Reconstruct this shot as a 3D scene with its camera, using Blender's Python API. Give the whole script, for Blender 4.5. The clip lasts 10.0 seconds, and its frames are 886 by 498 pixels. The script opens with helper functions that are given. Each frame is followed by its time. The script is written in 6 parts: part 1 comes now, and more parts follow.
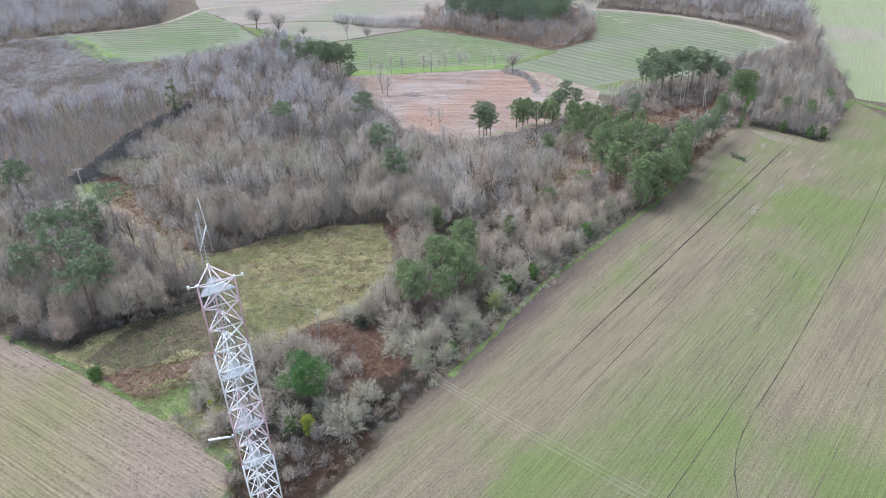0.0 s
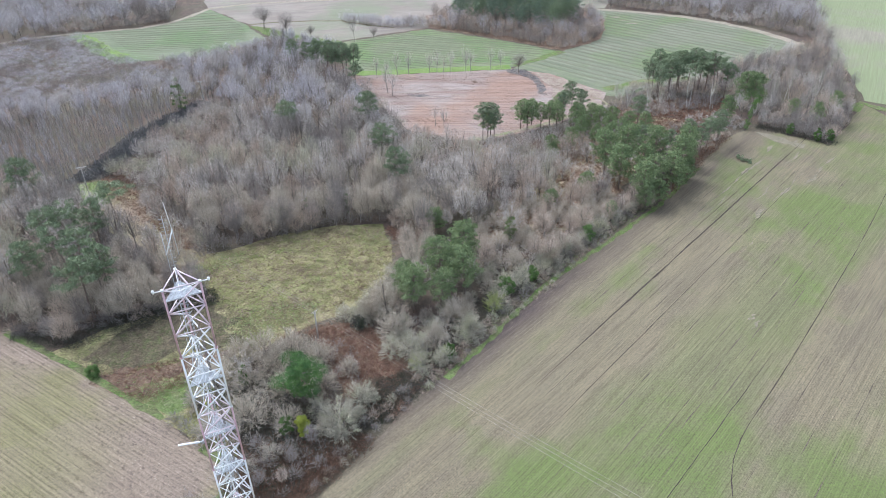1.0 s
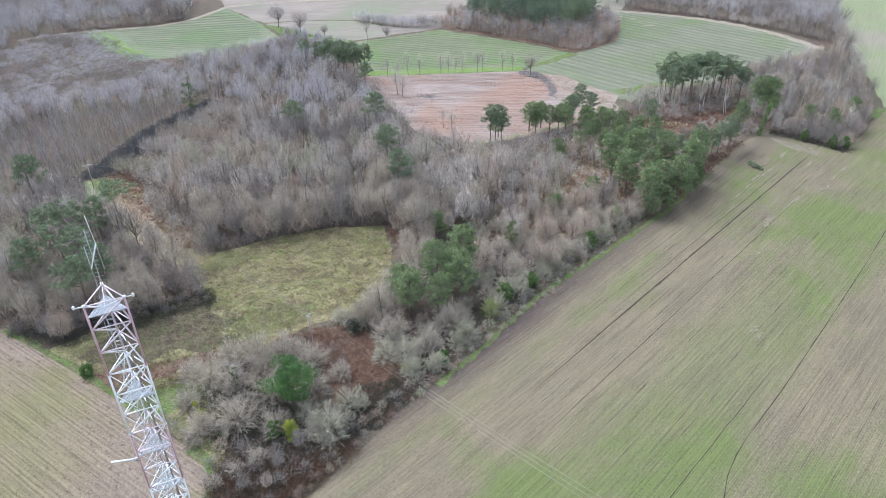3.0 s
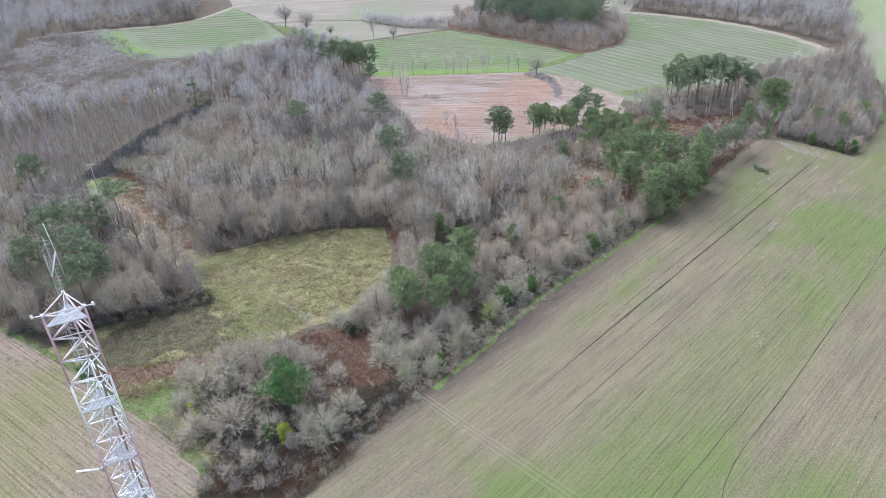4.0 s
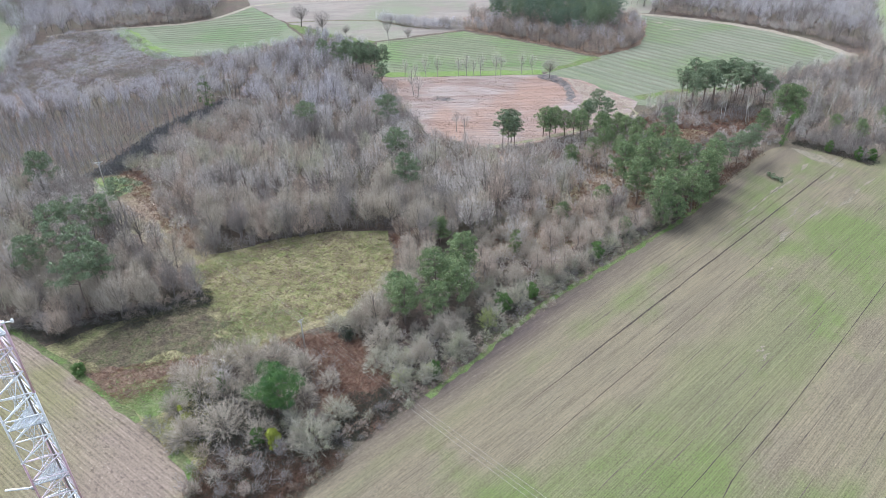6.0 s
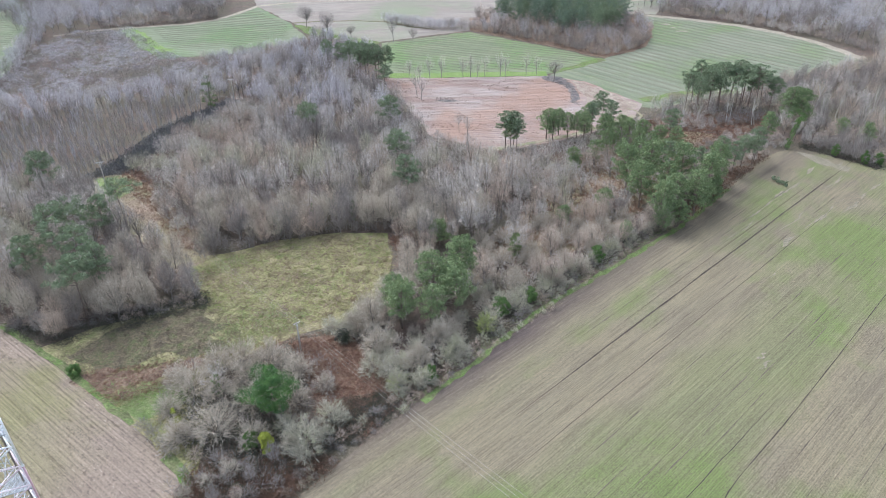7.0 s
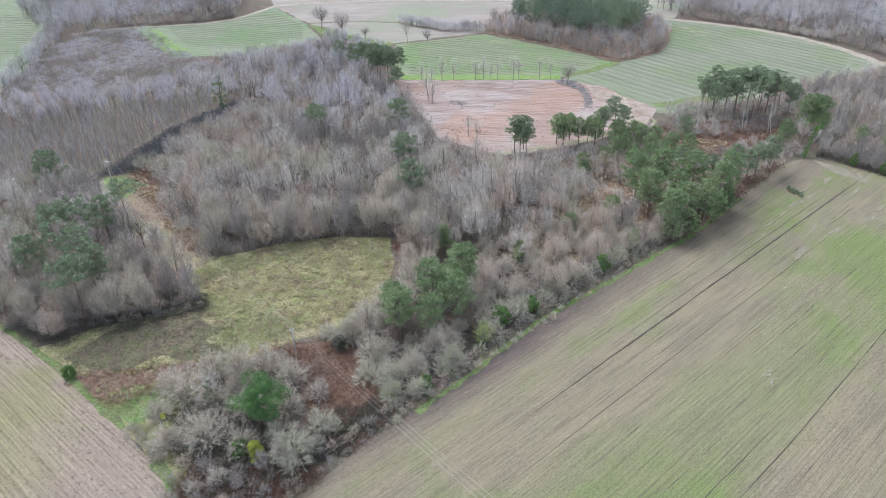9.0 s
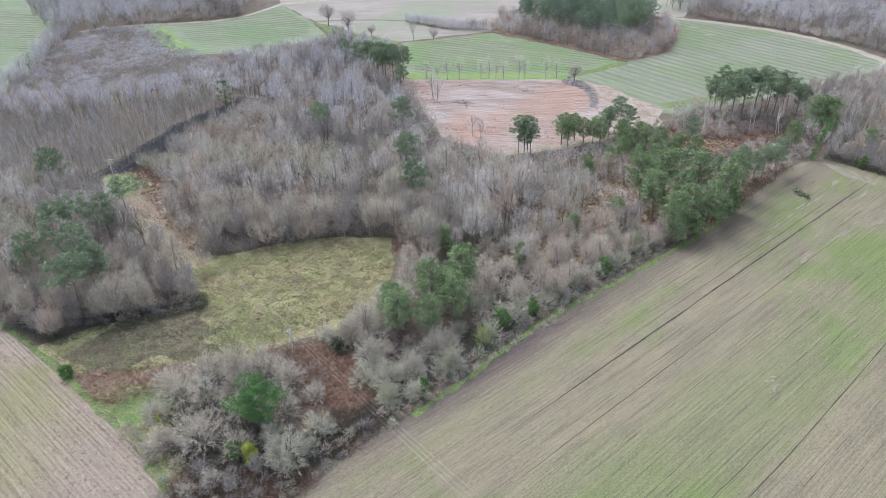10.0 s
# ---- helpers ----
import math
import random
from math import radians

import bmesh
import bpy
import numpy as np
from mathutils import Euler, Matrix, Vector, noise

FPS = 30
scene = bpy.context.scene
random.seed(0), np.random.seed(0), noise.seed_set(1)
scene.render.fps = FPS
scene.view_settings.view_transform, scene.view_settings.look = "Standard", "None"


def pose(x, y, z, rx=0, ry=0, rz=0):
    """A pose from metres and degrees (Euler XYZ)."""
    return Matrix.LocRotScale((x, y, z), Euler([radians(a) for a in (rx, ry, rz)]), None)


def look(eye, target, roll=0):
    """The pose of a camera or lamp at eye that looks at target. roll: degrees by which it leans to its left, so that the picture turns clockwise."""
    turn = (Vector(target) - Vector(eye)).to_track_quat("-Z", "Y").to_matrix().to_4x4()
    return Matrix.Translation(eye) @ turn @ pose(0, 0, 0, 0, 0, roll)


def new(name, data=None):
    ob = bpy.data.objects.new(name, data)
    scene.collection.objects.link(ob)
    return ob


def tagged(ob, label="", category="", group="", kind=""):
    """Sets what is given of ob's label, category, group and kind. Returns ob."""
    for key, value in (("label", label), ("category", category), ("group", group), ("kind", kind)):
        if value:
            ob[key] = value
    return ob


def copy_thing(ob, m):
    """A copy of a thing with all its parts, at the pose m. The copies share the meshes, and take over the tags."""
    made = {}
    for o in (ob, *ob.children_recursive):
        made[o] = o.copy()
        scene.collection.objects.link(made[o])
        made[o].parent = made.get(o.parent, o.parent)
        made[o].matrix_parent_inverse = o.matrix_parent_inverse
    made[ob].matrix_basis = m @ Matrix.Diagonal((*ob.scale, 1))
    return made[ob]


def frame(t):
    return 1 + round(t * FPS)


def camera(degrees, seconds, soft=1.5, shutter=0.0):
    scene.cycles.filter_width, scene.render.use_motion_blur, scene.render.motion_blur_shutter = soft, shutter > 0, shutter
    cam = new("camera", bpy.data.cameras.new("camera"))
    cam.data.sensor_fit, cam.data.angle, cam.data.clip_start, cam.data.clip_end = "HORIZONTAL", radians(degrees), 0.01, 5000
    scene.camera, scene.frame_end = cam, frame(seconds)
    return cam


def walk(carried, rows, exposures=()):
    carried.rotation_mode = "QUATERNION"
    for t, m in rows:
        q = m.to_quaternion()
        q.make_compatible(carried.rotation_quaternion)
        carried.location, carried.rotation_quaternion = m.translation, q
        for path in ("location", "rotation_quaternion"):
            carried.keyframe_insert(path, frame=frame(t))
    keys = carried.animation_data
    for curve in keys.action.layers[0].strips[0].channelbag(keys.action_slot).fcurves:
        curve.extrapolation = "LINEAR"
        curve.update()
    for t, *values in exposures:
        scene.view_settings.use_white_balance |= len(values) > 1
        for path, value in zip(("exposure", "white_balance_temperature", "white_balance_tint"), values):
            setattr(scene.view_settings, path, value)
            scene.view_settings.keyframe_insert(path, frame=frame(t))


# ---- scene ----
cam = camera(65.4, 10.0, soft=0.5)
PATH = [
    (0.0, look((0.00, -0.00, 90.00), (-0.00, 84.95, 37.24), -1.38)),
    (0.5, look((1.16, 0.33, 89.97), (0.52, 85.28, 37.21), -1.38)),
    (1.0, look((2.28, 0.69, 89.95), (0.88, 85.62, 37.18), -1.39)),
    (1.5, look((3.43, 1.10, 89.95), (1.28, 86.01, 37.16), -1.38)),
    (2.0, look((4.60, 1.59, 89.95), (1.80, 86.47, 37.17), -1.39)),
    (2.5, look((5.77, 2.14, 89.95), (2.27, 86.99, 37.16), -1.39)),
    (4.0, look((9.19, 3.83, 89.94), (3.60, 88.59, 37.17), -1.45)),
    (4.5, look((10.32, 4.41, 89.92), (4.01, 89.12, 37.15), -1.44)),
    (5.0, look((11.39, 5.03, 89.88), (4.28, 89.69, 37.12), -1.43)),
    (5.5, look((12.43, 5.68, 89.83), (4.57, 90.28, 37.10), -1.43)),
    (7.0, look((15.41, 7.83, 89.71), (5.78, 92.29, 37.04), -1.44)),
    (7.5, look((16.37, 8.59, 89.67), (6.07, 93.00, 37.06), -1.43)),
    (8.0, look((17.29, 9.39, 89.63), (6.27, 93.73, 37.05), -1.42)),
    (8.5, look((18.18, 10.22, 89.57), (6.47, 94.49, 37.02), -1.42)),
    (9.0, look((19.03, 11.07, 89.51), (6.66, 95.25, 36.96), -1.41)),
    (9.5, look((19.87, 11.92, 89.41), (6.88, 95.96, 36.80), -1.42)),
    (10.0, look((20.68, 12.78, 89.31), (7.08, 96.65, 36.59), -1.42)),
]
walk(cam, PATH, exposures=[(0.0, 1.11, 5640, 9), (10.0, 1.165, 5640, 9)])

# ---- world and sun: overcast winter sky ----
world = bpy.data.worlds.new("overcast")
scene.world = world
world.use_nodes = True
wn, wl = world.node_tree.nodes, world.node_tree.links
wn.clear()
sky = wn.new("ShaderNodeTexSky")
sky.sky_type, sky.sun_disc = "NISHITA", False
sky.sun_elevation, sky.sun_rotation = radians(50), radians(-48)
sky.dust_density, sky.air_density = 4.0, 1.0
grey = wn.new("ShaderNodeHueSaturation")
grey.inputs["Saturation"].default_value = 0.4
bg = wn.new("ShaderNodeBackground")
bg.inputs["Strength"].default_value = 0.15
wo = wn.new("ShaderNodeOutputWorld")
wl.new(sky.outputs[0], grey.inputs["Color"])
wl.new(grey.outputs[0], bg.inputs["Color"])
wl.new(bg.outputs[0], wo.inputs["Surface"])
sun = new("sun", bpy.data.lights.new("sun", "SUN"))
sun.data.energy, sun.data.angle, sun.data.color = 0.85, radians(36), (1.0, 0.98, 0.95)
sun.matrix_world = look((-48, 44, 80), (0, 0, 0))


# ---- materials ----
def nodes_of(name):
    m = bpy.data.materials.new(name)
    m.use_nodes = True
    nt = m.node_tree
    return m, nt, nt.nodes["Principled BSDF"]


def N(nt, kind, **vals):
    n = nt.nodes.new(kind)
    for k, v in vals.items():
        n.inputs[k.replace("_", " ")].default_value = v
    return n


def noise_of(nt, vec, scale, detail=4.0, rough=0.6, distort=0.0):
    n = N(nt, "ShaderNodeTexNoise", Scale=scale, Detail=detail, Roughness=rough, Distortion=distort)
    if vec is not None:
        nt.links.new(vec, n.inputs["Vector"])
    return n.outputs["Fac"]


def span(nt, value, a, b, lo=0.0, hi=1.0):
    n = nt.nodes.new("ShaderNodeMapRange")
    for i, v in enumerate((a, b, lo, hi)):
        n.inputs[i + 1].default_value = v
    nt.links.new(value, n.inputs[0])
    return n.outputs[0]


def math_of(nt, op, a, b):
    n = nt.nodes.new("ShaderNodeMath")
    n.operation = op
    for i, v in enumerate((a, b)):
        if isinstance(v, (int, float)):
            n.inputs[i].default_value = v
        else:
            nt.links.new(v, n.inputs[i])
    return n.outputs[0]


def blend(nt, fac, a, b, mode="MIX"):
    n = nt.nodes.new("ShaderNodeMix")
    n.data_type, n.blend_type = "RGBA", mode
    for s, v in ((n.inputs[0], fac), (n.inputs[6], a), (n.inputs[7], b)):
        if isinstance(v, (int, float)):
            s.default_value = v
        elif isinstance(v, tuple):
            s.default_value = (*v, 1)
        else:
            nt.links.new(v, s)
    return n.outputs[2]


def grey_of(nt, value):
    n = nt.nodes.new("ShaderNodeCombineColor")
    for i in range(3):
        nt.links.new(value, n.inputs[i])
    return n.outputs[0]


def coords(nt, angle=0.0, stretch=(1, 1, 1)):
    c = nt.nodes.new("ShaderNodeTexCoord").outputs["Object"]
    r = nt.nodes.new("ShaderNodeMapping")
    r.inputs["Rotation"].default_value = (0, 0, -radians(angle))
    nt.links.new(c, r.inputs["Vector"])
    s = nt.nodes.new("ShaderNodeVectorMath")
    s.operation = "MULTIPLY"
    s.inputs[1].default_value = stretch
    nt.links.new(r.outputs[0], s.inputs[0])
    return s.outputs[0]


def bump_of(nt, bsdf, height, strength, distance):
    b = N(nt, "ShaderNodeBump", Strength=strength, Distance=distance)
    nt.links.new(height, b.inputs["Height"])
    nt.links.new(b.outputs[0], bsdf.inputs["Normal"])


def twig_mat(name, dark, light, mossy=None, rough=0.9):
    """Bark and twigs: every twig differs, and whole trees drift in tone."""
    m, nt, b = nodes_of(name)
    geo = nt.nodes.new("ShaderNodeNewGeometry")
    info = nt.nodes.new("ShaderNodeObjectInfo")
    pos = geo.outputs["Position"]
    big = span(nt, noise_of(nt, pos, 0.11, 2.0), 0.35, 0.65)
    col = blend(nt, geo.outputs["Random Per Island"], dark, light)
    col = blend(nt, math_of(nt, "MULTIPLY", big, 0.3), col, tuple(0.75 * c for c in dark))
    if mossy:
        col = blend(nt, span(nt, noise_of(nt, pos, 0.3, 3.0), 0.48, 0.66, 0.0, 0.8), col, mossy)
    col = blend(nt, math_of(nt, "MULTIPLY", info.outputs["Random"], 0.3), col, light)
    nt.links.new(col, b.inputs["Base Color"])
    b.inputs["Roughness"].default_value = rough
    b.inputs["Specular IOR Level"].default_value = 0.15
    return m


def leaf_mat(name, dark, light, tint, rough=0.85, clumpy=False):
    m, nt, b = nodes_of(name)
    geo = nt.nodes.new("ShaderNodeNewGeometry")
    info = nt.nodes.new("ShaderNodeObjectInfo")
    fac = geo.outputs["Random Per Island"]
    if clumpy:
        fac = math_of(nt, "ADD", math_of(nt, "MULTIPLY", fac, 0.4), span(nt, noise_of(nt, geo.outputs["Position"], 0.95, 2.0), 0.38, 0.62, 0.0, 0.6))
    col = blend(nt, fac, dark, light)
    patch = span(nt, noise_of(nt, geo.outputs["Position"], 0.55, 2.0), 0.4, 0.62)
    col = blend(nt, math_of(nt, "MULTIPLY", patch, 0.6), col, tint)
    col = blend(nt, math_of(nt, "MULTIPLY", info.outputs["Random"], 0.35), col, dark)
    nt.links.new(col, b.inputs["Base Color"])
    b.inputs["Roughness"].default_value = rough
    b.inputs["Specular IOR Level"].default_value = 0.08
    return m


def plain_mat(name, a, c, scale=2.0, rough=0.7, metal=0.0, bump=0.0):
    m, nt, b = nodes_of(name)
    v = coords(nt)
    f = span(nt, noise_of(nt, v, scale, 6.0), 0.3, 0.7)
    nt.links.new(blend(nt, f, a, c), b.inputs["Base Color"])
    b.inputs["Roughness"].default_value, b.inputs["Metallic"].default_value = rough, metal
    if bump:
        bump_of(nt, b, noise_of(nt, v, scale * 6, 4.0), 0.6, bump)
    return m


def ground_mat(name, colours, scales, bump=0.12):
    """Natural ground: colours mixed by patches at the given scales, with fine grain."""
    m, nt, b = nodes_of(name)
    v = coords(nt)
    col = colours[0]
    for c, s in zip(colours[1:], scales):
        f = span(nt, noise_of(nt, v, s, 6.0, 0.65, 0.6), 0.42, 0.6)
        col = blend(nt, f, col, c)
    grain = noise_of(nt, v, 2.3, 6.0, 0.75)
    col = blend(nt, 1.0, col, grey_of(nt, span(nt, grain, 0.33, 0.67, 0.45, 1.5)), "MULTIPLY")
    nt.links.new(col, b.inputs["Base Color"])
    b.inputs["Roughness"].default_value = 0.95
    b.inputs["Specular IOR Level"].default_value = 0.1
    bump_of(nt, b, grain, 1.0, bump)
    return m


def crop_mat(name, soil, pale, green, angle, row=0.75, patch=0.018, cover=0.5, contrast=0.25, bump=0.05, bands=(), streak=1.0, mottle=None, damp=None, flecks=None, ridge=0.22, clods=None, lines=1.4):
    """A field worked along one direction: drill rows, long streaks and broad patches."""
    m, nt, b = nodes_of(name)
    v = coords(nt, angle)
    # long thin streaks along the rows
    fine = noise_of(nt, coords(nt, angle, (0.05, 2.6, 1)), 1.0, 3.0, 0.6)
    wide = noise_of(nt, coords(nt, angle, (0.03, 0.13, 1)), 1.0, 7.0, 0.68, 0.35)
    patches = noise_of(nt, v, patch, 5.0, 0.6, 0.4)
    speck = noise_of(nt, v, 2.6, 7.0, 0.85)
    col = blend(nt, span(nt, wide, 0.5 - 0.12 / streak, 0.5 + 0.12 / streak), soil, pale)
    if mottle:
        cloud = noise_of(nt, coords(nt, angle, (0.05, 0.13, 1)), 1.0, 6.0, 0.7, 0.5)
        col = blend(nt, span(nt, cloud, 0.42, 0.7, 0.0, 0.7), col, mottle)
    across = nt.nodes.new("ShaderNodeSeparateXYZ")
    nt.links.new(v, across.inputs[0])
    if damp:
        centre, half, wet = damp
        off = math_of(nt, "ADD", across.outputs[1], math_of(nt, "MULTIPLY", noise_of(nt, coords(nt, angle, (0.04, 0.12, 1)), 1.0, 6.0, 0.7), 9.0))
        off = math_of(nt, "ABSOLUTE", math_of(nt, "SUBTRACT", off, centre + 4.5), 0.0)
        far = math_of(nt, "ABSOLUTE", math_of(nt, "SUBTRACT", across.outputs[0], 88.0), 0.0)
        col = blend(nt, math_of(nt, "MULTIPLY", span(nt, off, 0.0, half, 1.0, 0.0), span(nt, far, 14.0, 55.0, 0.95, 0.4)), col, wet)
    if clods:
        col = blend(nt, span(nt, noise_of(nt, coords(nt, angle, (0.7, 1.1, 1)), 1.0, 5.0, 0.65), 0.53, 0.66, 0.0, 0.75), col, clods)
    if flecks:
        dash = noise_of(nt, coords(nt, angle, (0.8, 4.5, 1)), 1.0, 3.0, 0.6)
        col = blend(nt, span(nt, dash, 0.6, 0.72, 0.0, 0.75), col, flecks)
    g = math_of(nt, "ADD", math_of(nt, "MULTIPLY", patches, 0.82), math_of(nt, "MULTIPLY", wide, 0.18))
    g = span(nt, g, 0.60 - 0.22 * cover, 0.72 - 0.22 * cover)
    for centre, half, gain in bands:  # greener or barer bands along the rows
        bend = nt.nodes.new("ShaderNodeSeparateXYZ")
        nt.links.new(v, bend.inputs[0])
        off = math_of(nt, "ADD", bend.outputs[1], math_of(nt, "MULTIPLY", span(nt, noise_of(nt, v, 0.02, 3.0), 0.0, 1.0, -1.0, 1.0), half * 2.2))
        off = math_of(nt, "ABSOLUTE", math_of(nt, "SUBTRACT", off, centre), 0.0)
        g = math_of(nt, "ADD", g, span(nt, off, half * 0.3, half * 1.5, gain, 0.0))
    g = math_of(nt, "MINIMUM", math_of(nt, "MAXIMUM", g, 0.0), 1.0)
    g = math_of(nt, "MULTIPLY", g, span(nt, speck, 0.3, 0.6, 0.35, 0.95))
    col = blend(nt, g, col, green)
    w = N(nt, "ShaderNodeTexWave", Scale=1.0, Distortion=1.6, Detail=4.0)
    w.bands_direction = "Y"
    w.inputs["Detail Scale"].default_value = 0.6
    nt.links.new(coords(nt, angle, (0.03, 0.314 / row, 0.1)), w.inputs["Vector"])
    rows = math_of(nt, "MULTIPLY", w.outputs["Fac"], span(nt, noise_of(nt, coords(nt, angle, (0.25, 1.2, 1)), 1.0, 4.0, 0.7), 0.35, 0.65, 0.2, 1.0))
    tone = math_of(nt, "ADD", math_of(nt, "MULTIPLY", math_of(nt, "SUBTRACT", rows, 0.3), ridge * contrast), math_of(nt, "MULTIPLY", fine, lines * contrast))
    tone = math_of(nt, "ADD", tone, math_of(nt, "MULTIPLY", speck, 2.6 * contrast))
    tone = span(nt, tone, (0.73 + 0.5 * lines) * contrast, (1.88 + 0.5 * lines) * contrast, 1 - 1.25 * contrast, 1 + 1.25 * contrast)
    col = blend(nt, 1.0, col, grey_of(nt, tone), "MULTIPLY")
    nt.links.new(col, b.inputs["Base Color"])
    b.inputs["Roughness"].default_value = 0.95
    b.inputs["Specular IOR Level"].default_value = 0.1
    bump_of(nt, b, math_of(nt, "ADD", math_of(nt, "MULTIPLY", rows, 0.5), speck), 0.8, bump)
    return m


